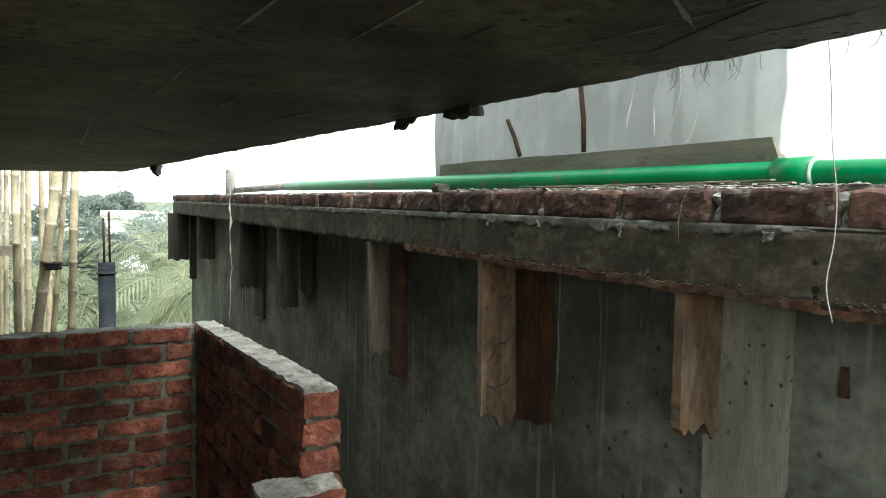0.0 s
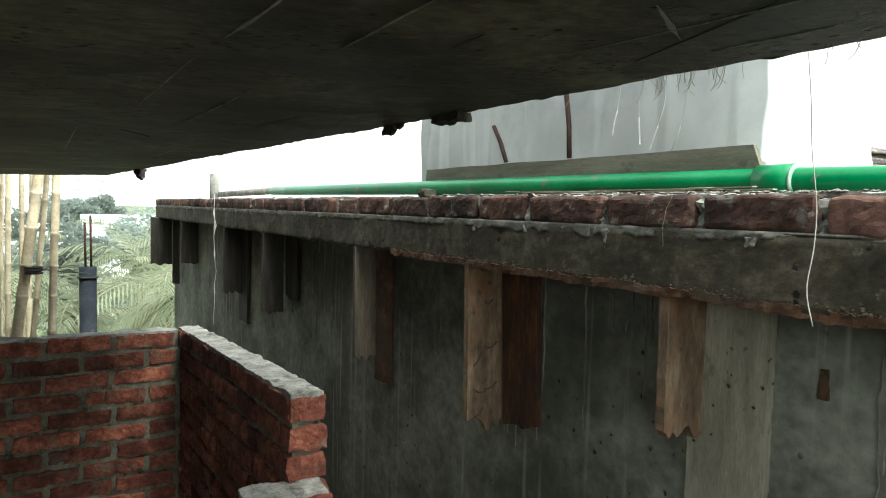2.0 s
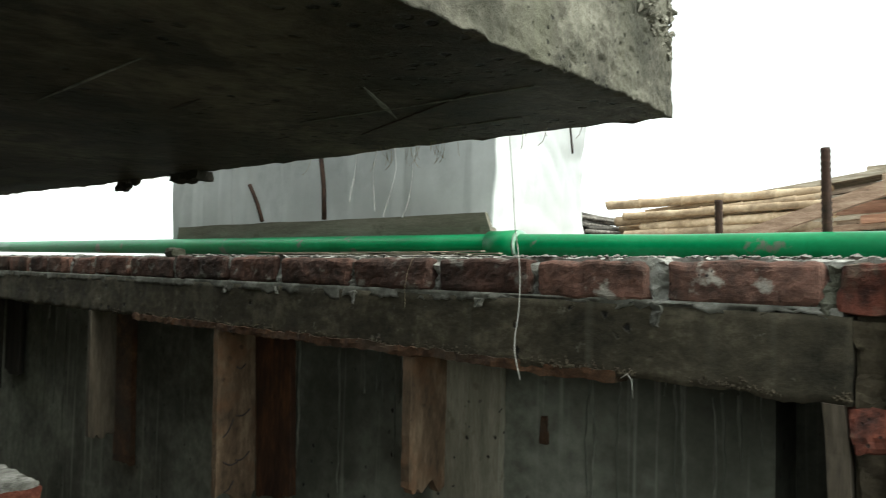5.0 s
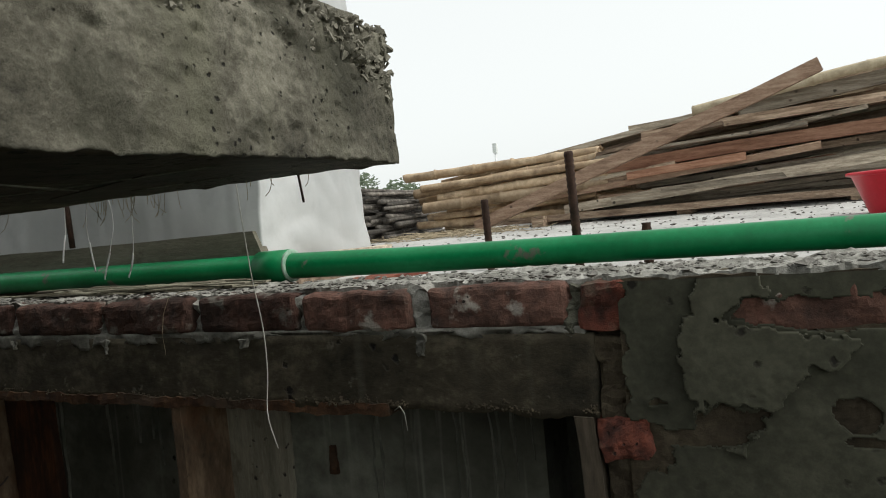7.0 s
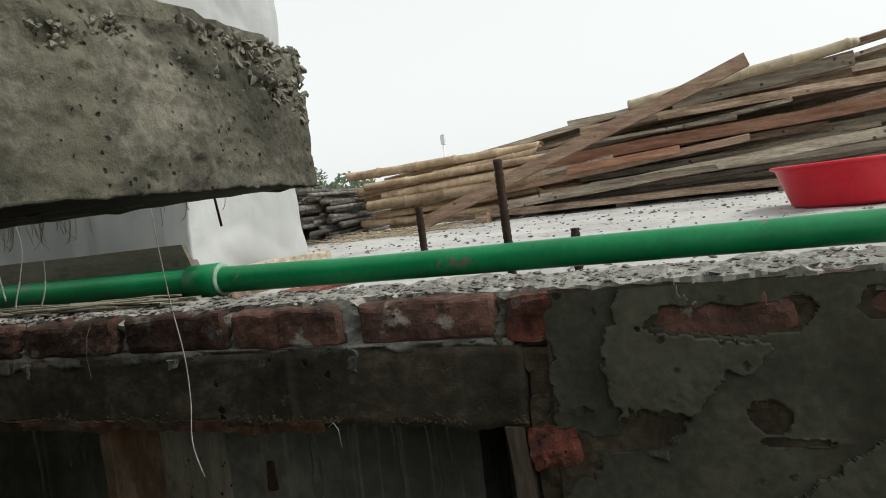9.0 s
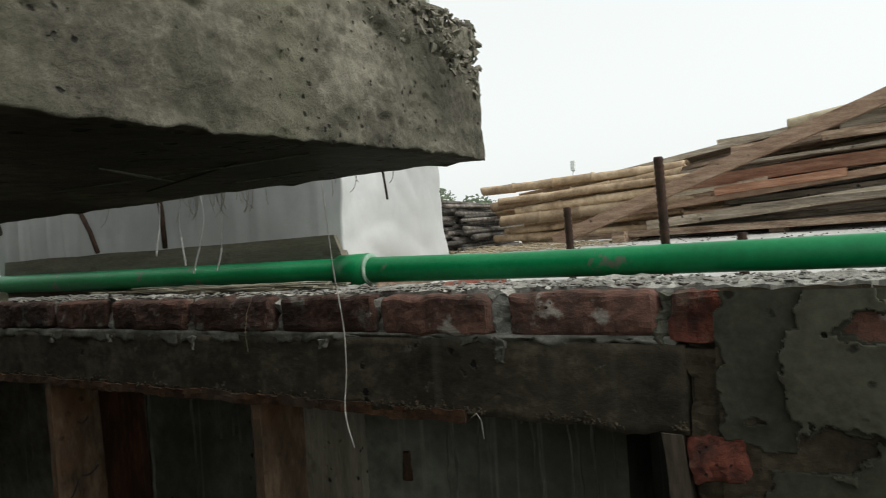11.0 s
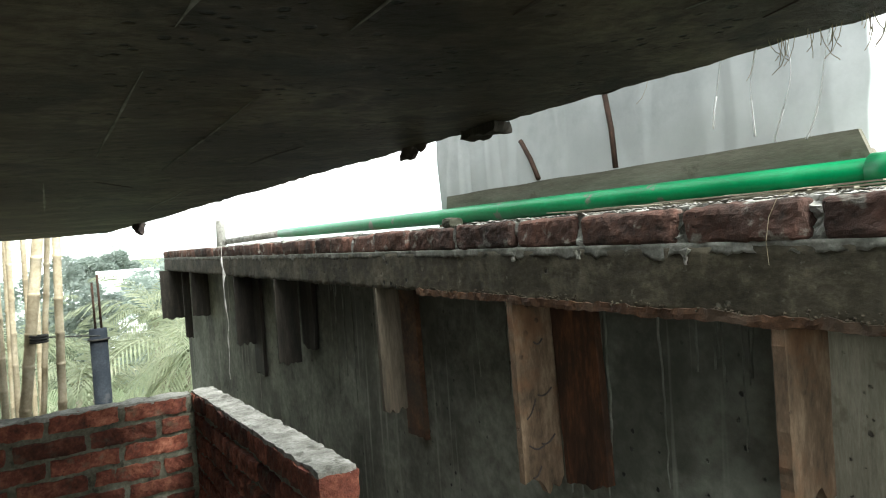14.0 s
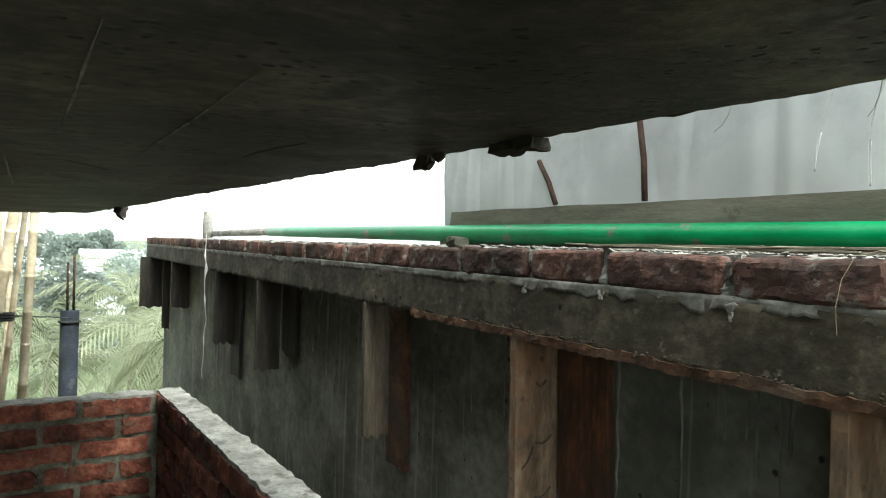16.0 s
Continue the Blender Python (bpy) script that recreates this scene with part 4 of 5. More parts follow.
bowl(1.50, 1.45, 0.215, 0.135)


# ---- pile of timber and bamboo ----
def bamboo_data(length, r, seed):
    rnd = random.Random(seed)
    pts, rad = [], []
    z = 0.0
    while z < length:
        seg = rnd.uniform(0.22, 0.32)
        zz = min(length, z + seg)
        for u, k in ((0.0, 1.0), (0.04, 0.95), (0.5, 0.93), (0.93, 0.96), (0.965, 1.14)):
            pts.append((rnd.uniform(-1, 1) * 0.002, rnd.uniform(-1, 1) * 0.002, z + (zz - z) * u))
            rad.append(r * k * (1 - 0.12 * (z / length)))
        z = zz
    return tube(pts, rad, 10)


def along(a, b):
    a, b = Vector(a), Vector(b)
    return Matrix.Translation(a) @ (b - a).to_track_quat("Z", "Y").to_matrix().to_4x4()


def bamboo(a, b, r, seed, label, group, material=M_BAMBOO):
    ob = smooth(part("bamboo_pole", bamboo_data((Vector(b) - Vector(a)).length, r, seed), material))
    ob.matrix_basis = along(a, b)
    return tagged(ob, label, "bamboo", group)


def lumber(a, b, width, thick, material, seed, roll=0.0, label="weathered timber plank in the pile"):
    """A sawn plank from a to b; width upright, thick across."""
    a, b = Vector(a), Vector(b)
    length = (b - a).length
    d = (b - a).normalized()
    up = (Vector((0, 0, 1)) - d * d.z).normalized()
    side = d.cross(up)
    m = Matrix((d, side, up)).transposed().to_4x4()
    m = Matrix.Translation(a) @ m @ pose(0, 0, 0, roll)
    v, f = lattice(0, length, -thick / 2, thick / 2, -width / 2, width / 2, max(4, int(length / 0.12)), 1, 2, lambda p: jitter(p, 2.2, 0.007, seed))
    ob = part("plank", (v, f), material)
    ob.matrix_basis = m
    return tagged(ob, label, "plank", "timber in the pile")


rp = random.Random(21)
PILE = "timber in the pile"
mats = [M_LUMBER, M_LUMBERGREY, M_LUMBER, M_LUMBERGREY, M_LUMBERGREY, M_LUMBER, M_LUMBERRED]
# bearers on the deck keep the heap off the roof
for k in range(4):
    x = -0.1 + 0.8 * k
    lumber((x, 2.75, roof_z(x, 2.75) + 0.03), (x + 0.1, 4.2, roof_z(x, 4.2) + 0.03), 0.06, 0.07, M_LUMBER, 300 + k, label="squared bearer under the timber pile")
for layer in range(12):
    z = 0.090 + 0.040 * layer
    for r in range(6 - layer // 3):
        y = 3.04 + 0.025 * layer + 0.14 * r + rp.uniform(-0.05, 0.03)
        x0 = -0.3 + 0.075 * layer + rp.uniform(-0.2, 0.9)
        ln = rp.uniform(1.0, 3.2)
        rise = 0.01 + 0.0115 * layer + rp.uniform(-0.05, 0.05)
        flat = rp.random() < 0.6
        lumber((x0, y, z + 0.025 * (y - 2.9) + 0.025 * x0), (x0 + ln, y - 0.25 + rp.uniform(-0.16, 0.16), z + rise * ln + 0.02 * (y - 2.9) + 0.025 * x0), rp.uniform(0.018, 0.03) if flat else rp.uniform(0.035, 0.055), rp.uniform(0.08, 0.13) if flat else 0.035, rp.choice(mats), 320 + layer * 10 + r, rp.uniform(-10, 10))
for k in range(16):
    x0, z = rp.uniform(-0.35, 0.5), 0.09 + 0.034 * k
    y = 3.32 + rp.uniform(-0.05, 0.05)
    lumber((x0 + 0.03 * k, y, z + 0.02 * x0), (x0 + 2.8, y - 0.2, z + rp.uniform(0.05, 0.16)), 0.045, 0.05, rp.choice(mats), 700 + k, rp.uniform(-6, 6))
lumber((0.33, 2.80, 0.150), (1.50, 2.74, 0.232), 0.042, 0.07, M_LUMBERGREY, 401, label="short pale grey plank on the face of the pile")
lumber((0.05, 2.84, 0.125), (2.9, 2.55, 0.335), 0.050, 0.05, M_LUMBERGREY, 402, label="long grey plank on the face of the pile")
lumber((0.20, 2.85, 0.335), (2.10, 2.74, 0.415), 0.062, 0.04, M_LUMBERRED, 403, label="rust-brown plank in the face of the pile")
lumber((-0.62, 2.92, 0.085), (2.2, 2.52, 0.085), 0.036, 0.05, M_LUMBER, 404, label="dark plank at the foot of the pile")
lumber((-0.42, 2.62, 0.075), (1.355, 2.60, 0.690), 0.066, 0.05, M_LUMBERTAN, 405, label="long brown plank leaning up across the pile")
for k in range(14):
    x0, z = rp.uniform(-0.3, 1.3), rp.uniform(0.11, 0.40)
    ln = rp.uniform(0.5, 1.5)
    z += 0.03 * x0
    y = 2.86 + 0.10 * z + rp.uniform(-0.02, 0.06)
    lumber((x0, y, z), (x0 + ln, y - 0.10 * ln, z + ln * rp.uniform(0.02, 0.12)), rp.uniform(0.016, 0.036), rp.uniform(0.03, 0.06), rp.choice([M_LUMBERGREY, M_LUMBERTAN, M_LUMBER, M_LUMBERGREY]), 740 + k, rp.uniform(-14, 14), label="short weathered offcut in the face of the pile")
lumber((0.42, 3.05, 0.555), (2.3, 2.98, 0.625), 0.04, 0.11, M_LUMBERGREY, 406)
lumber((0.50, 2.95, 0.50), (2.6, 2.85, 0.55), 0.045, 0.10, M_LUMBER, 407)
lumber((-0.45, 3.02, 0.405), (1.05, 2.96, 0.600), 0.03, 0.13, M_LUMBERGREY, 410, 6, label="pale grey board on top of the pile")
lumber((-0.15, 3.14, 0.465), (0.85, 3.06, 0.585), 0.03, 0.12, M_LUMBERGREY, 411, -5, label="pale grey board on top of the pile")
lumber((0.42, 2.80, 0.275), (1.02, 2.76, 0.315), 0.04, 0.05, M_LUMBERRED, 412, label="short reddish plank end in the pile")
lumber((0.55, 2.78, 0.185), (2.5, 2.62, 0.225), 0.03, 0.06, M_LUMBERGREY, 413, label="thin grey board in the face of the pile")
lumber((1.0, 2.90, 0.56), (1.86, 2.90, 0.655), 0.07, 0.045, M_LUMBERGREY, 408)
for i in range(13):
    z = 0.10 + 0.050 * (i // 2) + rp.uniform(-0.02, 0.02)
    x0 = -0.90 + rp.uniform(-0.14, 0.2)
    y0 = 2.80 + 0.10 * (i % 2) + rp.uniform(-0.02, 0.06)
    bamboo((x0, y0, z), (x0 + rp.uniform(0.9, 1.6), y0 + rp.uniform(-0.02, 0.12), z + rp.uniform(0.0, 0.11)), rp.uniform(0.019, 0.042), 500 + i, "dry tan bamboo pole lying in the pile", "bamboo in the pile")
bamboo((0.78, 2.86, 0.590), (1.85, 2.82, 0.715), 0.030, 518, "dry tan bamboo pole lying on the pile", "bamboo in the pile", M_PALEBAMBOO)
for i in range(5):
    bamboo((0.9 + 0.1 * i, 3.15 + 0.07 * i, 0.57 + 0.010 * i), (3.2, 2.9 + 0.1 * i, 0.63 + 0.015 * i), 0.036, 520 + i, "dry tan bamboo pole lying on the pile", "bamboo in the pile")
for i in range(112):
    row, col = divmod(i, 10)
    x, z = -1.24 + 0.045 * col + rp.uniform(-0.012, 0.012) - 0.008 * row, 0.045 + 0.028 * row + rp.uniform(-0.013, 0.013)
    y = 2.30 + rp.uniform(-0.20, 0.30)
    ob = smooth(part("thin_pole", tube([(x, y, z), (x - 0.25 + rp.uniform(-0.12, 0.12), y + 1.5, z + rp.uniform(0.0, 0.08))], [rp.uniform(0.009, 0.017), rp.uniform(0.007, 0.012)], 7), M_DARKPOLE))
    tagged(ob, "thin blackened pole in a stacked bundle", "pole", "bundle of dark poles")

# grit and chips on the deck, straw near the poles
bits = []
for i in range(1500):
    y = 0.13 + 3.0 * rp.random() ** 1.7
    x = rp.uniform(-1.2, 2.6) if y > 0.7 else rp.uniform(-3.5, 2.2)
    if -1.7 < x < 0.05 and 0.2 < y < 0.8:
        continue
    r = rp.uniform(0.003, 0.010) * (1.5 if rp.random() < 0.08 else 1)
    c = Vector((x, y, roof_z(x, y) + r * 0.3))
    a = rp.uniform(0, 6.28)
    ring = [c + Vector((math.cos(a + k * 1.571) * r * rp.uniform(0.7, 1.4), math.sin(a + k * 1.571) * r * rp.uniform(0.7, 1.4), rp.uniform(-0.3, 0.3) * r)) for k in range(4)]
    v = ring + [c + Vector((r * 0.3, 0, r * 0.42)), c - Vector((0, 0, r * 0.5))]
    bits.append((v, [(0, 1, 4), (1, 2, 4), (2, 3, 4), (3, 0, 4), (1, 0, 5), (2, 1, 5), (3, 2, 5), (0, 3, 5)]))
for i in range(2600):
    x = rp.uniform(-1.1, 2.4)
    y = 0.012 + 0.30 * rp.random() ** 1.4
    r = rp.uniform(0.0018, 0.006) * (1.8 if rp.random() < 0.06 else 1)
    c = Vector((x, y, (0.003 if y < 0.2 else roof_z(x, y)) + r * 0.25))
    a = rp.uniform(0, 6.28)
    ring = [c + Vector((math.cos(a + k * 1.571) * r * rp.uniform(0.7, 1.5), math.sin(a + k * 1.571) * r * rp.uniform(0.7, 1.5), rp.uniform(-0.3, 0.3) * r)) for k in range(4)]
    v = ring + [c + Vector((r * 0.3, 0, r * 0.5)), c - Vector((0, 0, r * 0.6))]
    bits.append((v, [(0, 1, 4), (1, 2, 4), (2, 3, 4), (3, 0, 4), (1, 0, 5), (2, 1, 5), (3, 2, 5), (0, 3, 5)]))
tagged(part("rubble", merged(bits), M_RUBBLE), "scattered grit and mortar crumbs on the roof", "rubble", kind="stuff")
straws = []
for i in range(420):
    x, y = -0.55 + rp.gauss(0, 0.22), 2.45 + rp.gauss(0, 0.18)
    a, ln = rp.uniform(0, 6.28), rp.uniform(0.05, 0.16)
    z = roof_z(x, y) + rp.uniform(0.002, 0.02)
    straws.append(tube([(x, y, z), (x + math.cos(a) * ln, y + math.sin(a) * ln, z + rp.uniform(0, 0.02))], 0.0018, 3, False))
tagged(part("straw_litter", merged(straws), M_STRAW), "loose dry straw on the roof", "straw", kind="stuff")


# ---- strings, straw and scraps hanging from the slab edge ----
def string(pts, r, label, material=M_STRING):
    return tagged(smooth(part("string", tube(pts, r, 6), material)), label, "string", "hanging strings")


def sag(a, b, n=14, wob=0.006, seed=1):
    a, b = Vector(a), Vector(b)
    return [jitter(a + (b - a) * (i / n), 9, wob, seed) for i in range(n + 1)]


string(sag((0.365, -0.262, 0.185), (0.387, -0.254, -0.192), 26, 0.012, 3), 0.0007, "white twine hanging from the slab edge past the beam")
string(sag((-4.25, -0.02, 0.03), (-4.25, -0.02, -0.95), 22, 0.018, 5), [0.0022 + {3: 0.006, 5: 0.011, 6: 0.004, 10: 0.005, 16: 0.003}.get(k, 0.0) for k in range(23)], "knotted white cord hanging down the far wall")
for x0, x1, zt, seed in ((0.145, 0.130, 0.062, 7), (0.195, 0.165, 0.066, 8), (0.06, 0.05, 0.10, 9), (0.11, 0.095, 0.075, 10)):
    string(sag((x0, edge_y(x0) - 0.006, 0.178), (x1, edge_y(x0) + 0.004, zt + 0.04), 14, 0.020, seed), 0.0006, "thin plastic thread hanging from the slab edge", M_STRIP)
    string(sag((x1, edge_y(x0) + 0.004, zt + 0.04), (x1 - 0.008, edge_y(x0) + 0.006, zt), 8, 0.020, seed), 0.0012, "white plastic strip hanging from the slab edge", M_STRIP)
string([(0.43, -0.004, -0.206), (0.445, -0.012, -0.196), (0.455, -0.016, -0.206), (0.458, -0.016, -0.235)], 0.0007, "short white cord end under the beam")
string([(0.02, 0.02, 0.014), (-0.025, 0.004, 0.013), (-0.055, -0.006, 0.004), (-0.072, -0.008, -0.03), (-0.078, -0.010, -0.07), (-0.076, -0.008, -0.11)], 0.0005, "thin wire looped over the bricks", M_STRAW)
fib = []
for i in range(34):
    x = rp.gauss(0.20, 0.035) if i < 26 else rp.uniform(-0.1, 0.55)
    y = edge_y(x) - rp.uniform(0.0, 0.03)
    z = slab_under(x, y) + 0.004
    ln = rp.uniform(0.010, 0.042)
    dx, dy = rp.uniform(-0.6, 0.4), rp.uniform(-0.2, 0.5)
    fib.append(tube([(x, y, z), (x + dx * ln * 0.3, y + dy * ln * 0.3, z - ln * 0.45), (x + dx * ln * 0.8, y + dy * ln * 0.7, z - ln * 0.8), (x + dx * ln * 1.5, y + dy * ln, z - ln)], 0.0005, 3, False))
tagged(part("hanging_straw", merged(fib), M_STRAW), "dry fibres caught under the slab edge", "straw", kind="stuff")
for x, y, s in ((0.462, -0.254, 1),):
    ob = smooth(part("tie_wire", tube([(x, y, slab_under(x, y) + 0.01), (x + 0.003, y + 0.004, slab_under(x, y) - 0.035)], 0.0016, 6), M_RUST))
    tagged(ob, "short rusty tie wire under the slab", "wire", "tie wires")


def scrap(x, y, z, r, seed, label):
    rnd = random.Random(seed)
    bm = bmesh.new()
    bmesh.ops.create_icosphere(bm, subdivisions=2, radius=r)
    for v in bm.verts:
        v.co = jitter(Vector((v.co.x * 1.4, v.co.y * 0.6, v.co.z)), 40, r * 0.9, seed)
    ob = part("scrap", bm, M_DARKBIT)
    ob.location = (x, y, z)
    tagged(ob, label, "scrap", "scraps on the slab edge")


scrap(-0.64, edge_y(-0.64) - 0.012, slab_under(-0.64, -0.4) - 0.016, 0.019, 1, "dark dry leaf stuck under the slab edge")
scrap(-0.60, edge_y(-0.60) - 0.016, slab_under(-0.60, -0.4) - 0.004, 0.012, 2, "dark dry leaf stuck under the slab edge")
scrap(-3.4, edge_y(-3.4), slab_under(-3.4, -0.6) - 0.02, 0.042, 3, "dark scrap stuck under the slab edge")
tagged(part("wood_scrap", lattice(-0.44, -0.335, edge_y(-0.4) - 0.035, edge_y(-0.4) + 0.008, 0.152, 0.168, 12, 6, 3, lambda p: jitter(jitter(p, 20, 0.010), 60, 0.005)), M_DARKBOARD), "rotten dark bit of form board under the slab edge", "wood scrap")
me = brick_mesh("stone", 0.05, 0.045, 0.032, M_PLASTER, 221, 0.008, 0.008)
ob = new("stone", me)
ob.matrix_basis = pose(-1.18, 0.045, -0.004)
tagged(ob, "small lump of mortar on the bricks", "stone")

# ---- scaffold bamboo and pipe column beyond the wall ----
SC = "bamboo scaffold beyond the wall"
for i, (top, bottom, w, far) in enumerate(((2, 2, 6, 1.2), (13, 11, 7, 1.15), (27, 32, 12, 1.0), (40, 38, 6, 1.25), (50, 50, 9, 1.1), (72, 76, 8, 1.2), (91, 85, 8, 1.3), (101, 63, 17, 1.0), (116, 93, 9, 1.05), (133, 126, 13, 1.0), (-14, -12, 12, 1.0), (-30, -34, 10, 1.2), (-52, -50, 12, 1.1))):
    # spread across the opening, each at its own depth
    ex, ey, ez = 0.871, -1.118, -0.044
    ya, yb = 0.088 - (133 - top) * 0.0037, 0.045 - (126 - bottom) * 0.0037
    a = Vector((ex - 5.87 * far, ey + yb * far, ez - 1.06 * far))
    b = Vector((ex - 5.87 * far, ey + ya * far, ez + 0.17 * far))
    d = (b - a) / (b - a).length
    bamboo(a - d * 10.7, b + d * 2.5, w * 0.0026 * far, 600 + i, "tall dry bamboo scaffold pole", SC, M_PALEBAMBOO)
tagged(part("scaffold_board", lattice(-5.62, -5.5, -2.4, -1.44, -0.53, -0.45, 1, 6, 1), M_LUMBERGREY), "grey board tied across the scaffold", "board")
string(sag((-4.93, -1.16, -0.56), (-6.3, -0.74, -0.74), 12, 0.01, 12), 0.006, "black rope tied between bamboo and column", M_ROPE)
for z in (-0.55, -0.57, -0.59):
    string([(-4.93 + 0.055 * math.cos(a / 2), -1.185 + 0.055 * math.sin(a / 2), z) for a in range(14)], 0.008, "black rope wound round a bamboo pole", M_ROPE)
col = thing("column_stub", "dark grey round column stub with bare steel bars", "column")
shaft = smooth(part("shaft", tube([(-6.5, -0.735, -12.0), (-6.5, -0.745, -0.69)], 0.078, 20), M_GREYPIPE, col))
smooth(part("band", tube([(-6.5, -0.745, -0.80), (-6.5, -0.745, -0.785)], 0.096, 20), M_ROPE, shaft))
for dx, top in ((-0.02, -0.25), (0.03, -0.18)):
    smooth(part("steel_bar", tube([(-6.5, -0.745 + dx, -0.7), (-6.5, -0.75 + dx, top)], 0.011, 8), M_RUST, col))

# ---- ground, trees and far houses ----
GZ = -12.0
tagged(part("ground", lattice(-2500, 2500, -2500, 2500, GZ - 1.0, GZ, 40, 40, 1), M_GROUND), "overgrown low ground reaching to the horizon", "ground", kind="structure")
tagged(part("building_body", lattice(-7.0, 5.4, 0.31, 7.4, GZ, -0.18, 4, 4, 4), M_WALL), "lower storeys under the roof", "building", kind="structure")


def palm_crown(seed, fronds=22, length=2.6):
    rnd = random.Random(seed)
    verts, faces = [], []
    for k in range(fronds):
        az = 2.4 * k + rnd.uniform(-0.3, 0.3)
        el = rnd.uniform(-0.5, 1.25)
        ln = length * rnd.uniform(0.75, 1.1)
        p, d = Vector((0, 0, 0)), Vector((math.cos(az) * math.cos(el), math.sin(az) * math.cos(el), math.sin(el)))
        side = Vector((-math.sin(az), math.cos(az), 0))
        n = 26
        for i in range(n):
            f = i / n
            d = (d + Vector((0, 0, -0.075))).normalized()
            q = p + d * (ln / n)
            w = 0.02 * (1 - f) + 0.004
            o = len(verts)
            verts += [p - side * w, p + side * w, q + side * w, q - side * w]
            faces.append((o, o + 1, o + 2, o + 3))
            lf = (0.62 * math.sin(math.pi * min(1, 0.12 + f * 0.9)) + 0.08) * ln / 2.6
            for s in (-1, 1):
                tip = q + side * s * lf * 0.75 + d * lf * 0.55 + Vector((0, 0, -lf * rnd.uniform(0.25, 0.6)))
                mid = (p + tip) / 2 + Vector((0, 0, 0.05))
                o = len(verts)
                verts += [p, mid - d * 0.025, tip, mid + d * 0.03]
                faces.append((o, o + 1, o + 2, o + 3))
            p = q
    return verts, faces


def palm(x, y, top, seed, length=2.6):
    t = thing("palm_tree", "coconut palm with arching yellow-green fronds", "palm", "palms below the roof", at=(x, y, GZ))
    h = top - GZ
    pts = [(0.25 * math.sin(i / 9 * 1.5), 0.1 * i / 9, h * i / 9) for i in range(10)]
    smooth(part("trunk", tube(pts, [0.17 - 0.008 * i for i in range(10)], 9), M_TRUNK, t))
    c = part("crown", palm_crown(seed, 24, length), M_FROND, t)
    c.location = (pts[-1][0], pts[-1][1], h)
    return t


def leaf_cloud(seed, rx, rz, count, size):
    rnd = random.Random(seed)
    blobs = [(Vector((rnd.gauss(0, 0.45) * rx, rnd.gauss(0, 0.45) * rx, rnd.gauss(0, 0.4) * rz)), rnd.uniform(0.22, 0.42) * rx) for _ in range(22)]
    verts, faces = [], []
    for i in range(count):
        c, r = rnd.choice(blobs)
        v = Vector((rnd.gauss(0, 1), rnd.gauss(0, 1), rnd.gauss(0, 1)))
        p = c + v.normalized() * r * rnd.uniform(0.6, 1.05)
        a = Vector((rnd.gauss(0, 1), rnd.gauss(0, 1), rnd.gauss(0, 0.6))).normalized()
        b = a.orthogonal().normalized()
        s = size * rnd.uniform(0.6, 1.3)
        o = len(verts)
        verts += [p - a * s, p + b * s * 0.45, p + a * s, p - b * s * 0.45]
        faces.append((o, o + 1, o + 2, o + 3))
    return verts, faces


def tree(x, y, top, seed, rx=3.0, rz=2.4, count=5200, size=0.17):
    t = thing("broadleaf_tree", "bushy broadleaf tree seen from above", "tree", "trees below the roof", at=(x, y, GZ))
    h = top - GZ - rz * 0.8
    limbs = [tube([(0, 0, 0), (0.1, 0, h * 0.4), (0.05, 0.1, h)], [0.28, 0.2, 0.1], 9)]
    rnd = random.Random(seed)
    for i in range(6):
        a = i * 1.05
        limbs.append(tube([(0.08, 0.04, h * 0.55), (math.cos(a) * rx * 0.3, math.sin(a) * rx * 0.3, h * 0.8), (math.cos(a) * rx * 0.6, math.sin(a) * rx * 0.6, h + rnd.uniform(-0.3, 0.6))], [0.12, 0.08, 0.03], 6))
    smooth(part("trunk", merged(limbs), M_TRUNK, t))
    # crowns further off take the leaf colour lightened for haze
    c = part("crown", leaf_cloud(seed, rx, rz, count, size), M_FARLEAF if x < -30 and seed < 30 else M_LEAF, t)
    c.location = (0, 0, h)
    return t


for x, y, top, s in ((-13.5, 1.0, -2.0, 1), (-15.0, -0.6, -2.5, 2), (-17.5, 2.6, -1.6, 3), (-21, 1.3, -1.9, 4), (-24, -2.2, -2.6, 5), (-19, -3.4, -3.0, 6), (-12.5, 2.4, -2.3, 7), (-26, 4.0, -2.0, 8)):
    palm(x, y, top, s, 2.4 if x > -16 else 2.9)
for x, y, top, s, rx in ((-38, 4.0, -2.4, 21, 3.2), (-44, -0.5, -2.4, 22, 3.4), (-28, -4.5, -2.2, 23, 3.0), (-42, 6.5, -1.3, 24, 4.0), (-48, -6, -1.5, 25, 4.4), (-36, 8.5, -1.6, 26, 3.4), (-110, 4.0, 0.2, 27, 4.2)):
    tree(x, y, top, s, rx, rx * 0.8, 9000, 0.004 * -x + 0.02)
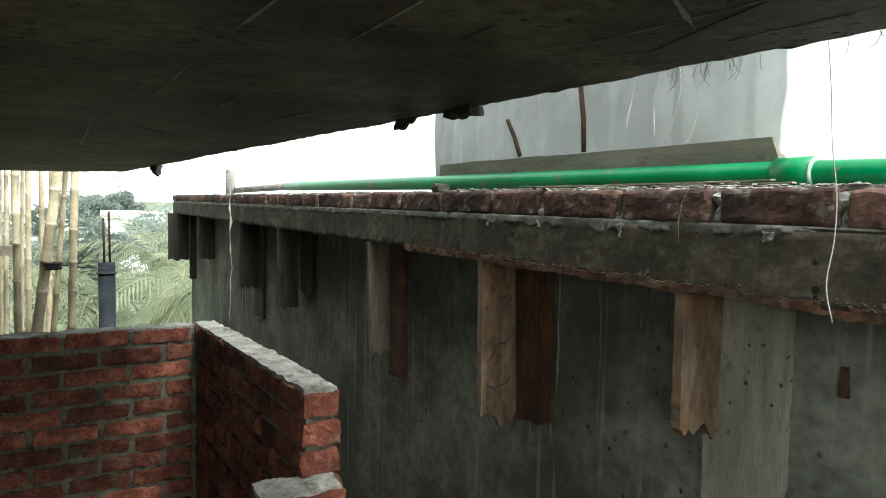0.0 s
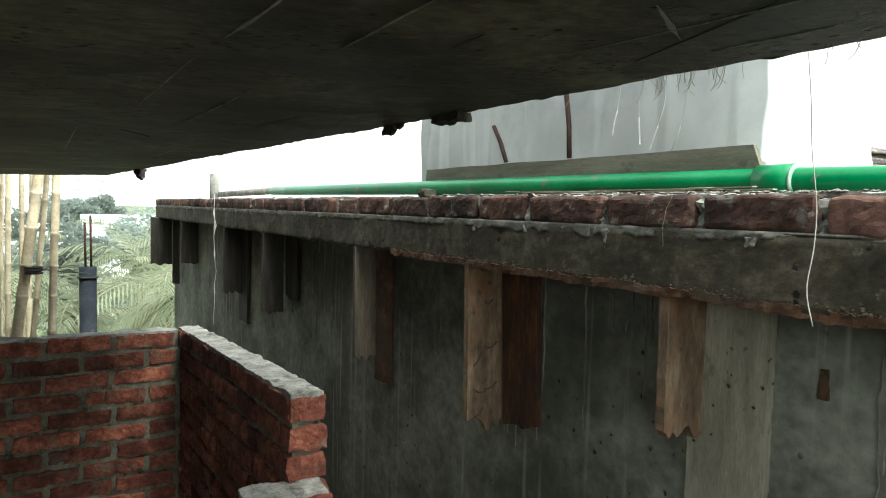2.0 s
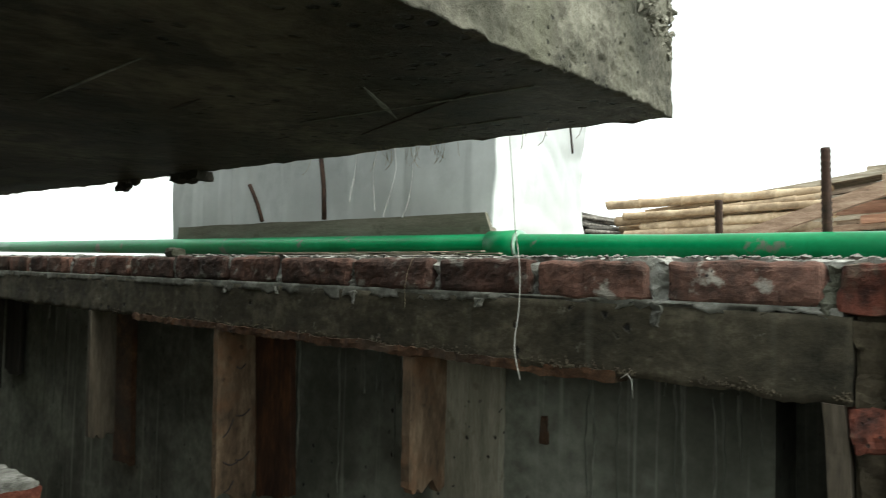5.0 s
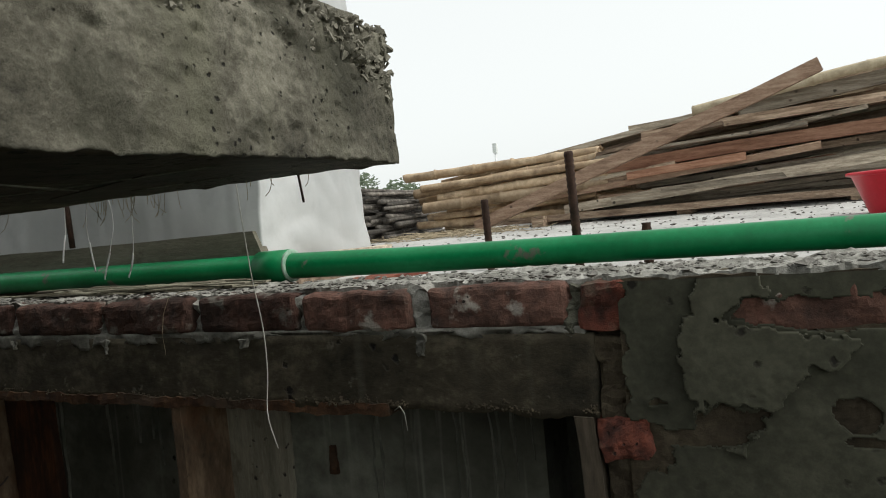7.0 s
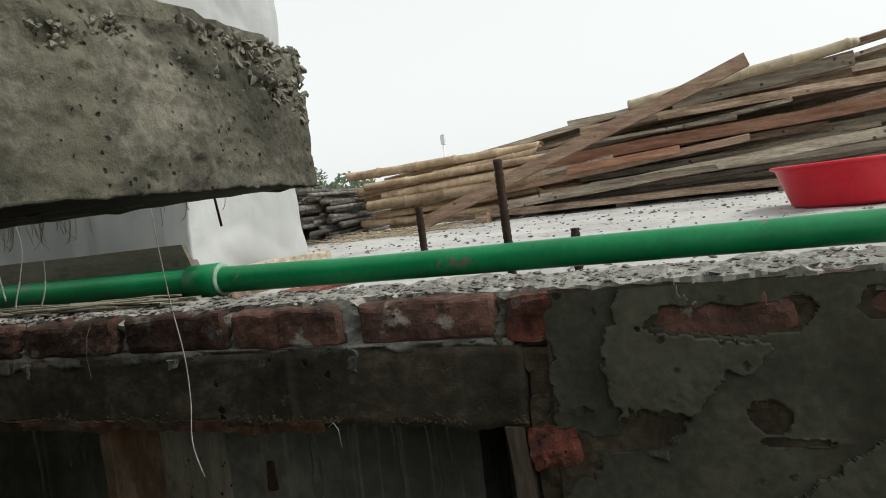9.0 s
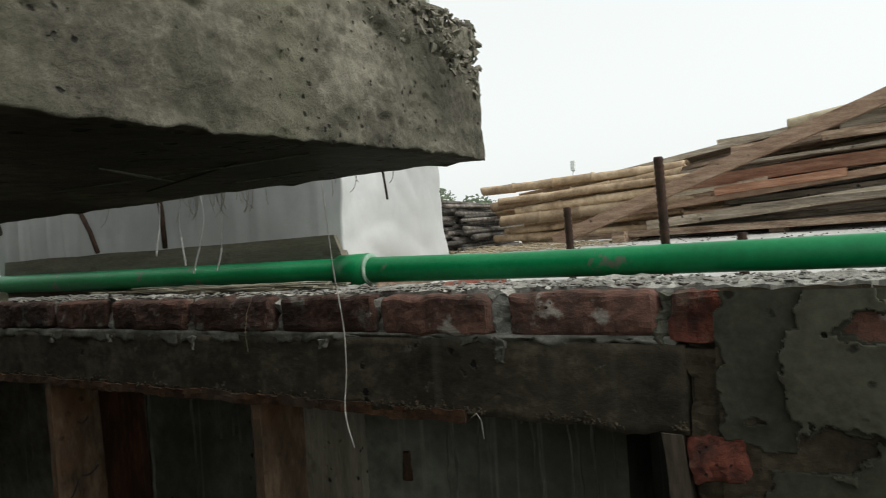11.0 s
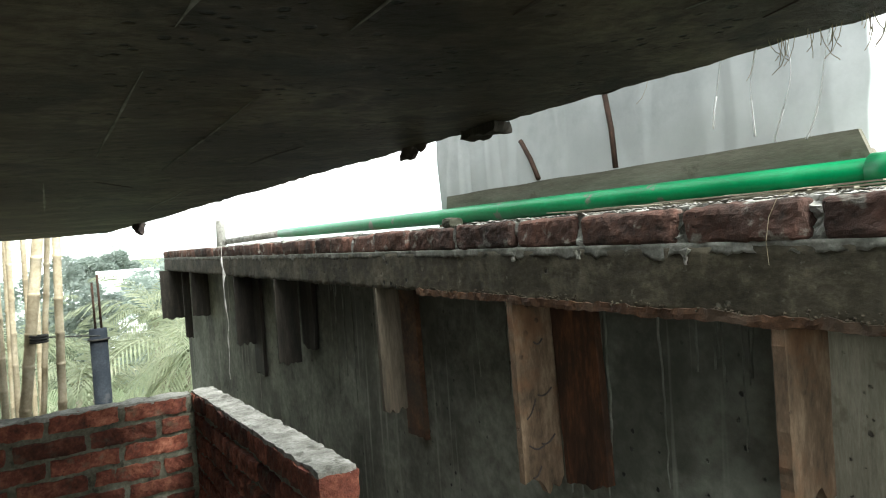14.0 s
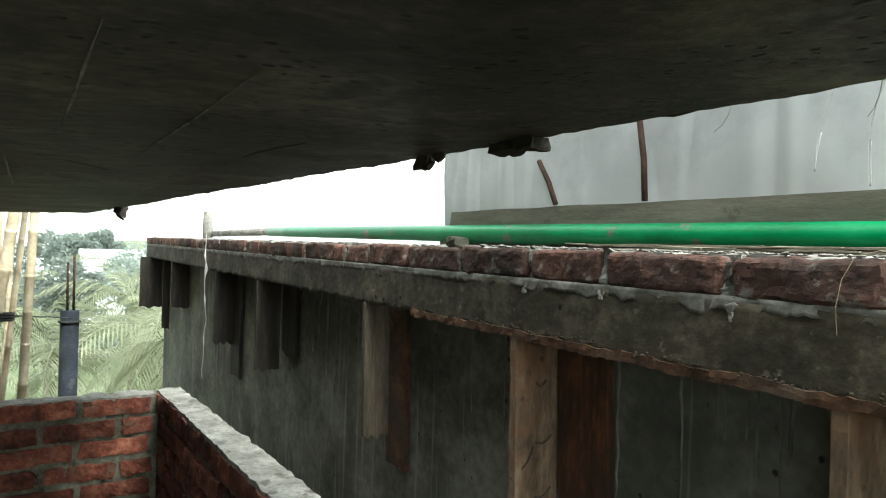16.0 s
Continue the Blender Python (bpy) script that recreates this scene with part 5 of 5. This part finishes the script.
for x, y, top, s, rx in ((-46, 87, 5.4, 31, 6), (-53, 85, 5.6, 32, 6), (-38, 92, 4.6, 33, 5)):
    tree(x, y, top, s, rx, rx * 0.6, 5000, 0.5)


def house(x, y, w, d, storeys, label, seed):
    """A plain block of flats: body, roof edge, and windows set into each storey."""
    rnd = random.Random(seed)
    hs = 3.1
    t = thing("apartment_building", label, "building", "far buildings", at=(x, y, GZ))
    H = storeys * hs
    part("wall", lattice(-d / 2, d / 2, -w / 2, w / 2, 0, H, 2, 2, 2), M_HOUSE, t)
    part("roof", lattice(-d / 2 - 0.2, d / 2 + 0.2, -w / 2 - 0.2, w / 2 + 0.2, H, H + 0.9, 1, 1, 1), M_HOUSE, t)
    n = int(w / 3.4)
    me = bpy.data.meshes.new("window")
    v, f = lattice(-0.08, 0.08, -0.8, 0.8, -0.7, 0.7, 1, 1, 1)
    me.from_pydata(v, [], f)
    me.materials.append(M_WINDOW)
    slabm = bpy.data.meshes.new("balcony")
    v, f = lattice(-0.5, 0.5, -1.3, 1.3, -0.1, 0.8, 1, 1, 1)
    slabm.from_pydata(v, [], f)
    slabm.materials.append(M_HOUSE)
    for s in range(max(0, storeys - 6), storeys):
        for k in range(n):
            yy = -w / 2 + (k + 0.5) * w / n
            piece("window", me, t, pose(d / 2 + 0.02, yy, s * hs + 1.8))
            if k % 2 == seed % 2:
                piece("balcony", slabm, t, pose(d / 2 + 0.5, yy, s * hs + 0.6))
    return t


house(-260, 9.0, 24, 16, 10, "pale hazy block of flats beyond the trees", 1)
house(-240, -24, 26, 14, 9, "pale hazy block of flats beyond the trees", 2)
house(-150, -4.0, 16, 12, 4, "low pale building beyond the trees", 4)
house(-95, 9.5, 12, 10, 3, "low pale building beyond the trees", 5)
mast = thing("antenna_mast", "slim far antenna mast", "mast", at=(-44.8, 130, GZ))
smooth(part("pole", tube([(0, 0, 0), (0, 0, 27.0)], 0.22, 6), M_HOUSE, mast))
part("antenna", lattice(-0.42, 0.42, -0.42, 0.42, 26.2, 28.2, 1, 1, 1), M_HOUSE, mast)
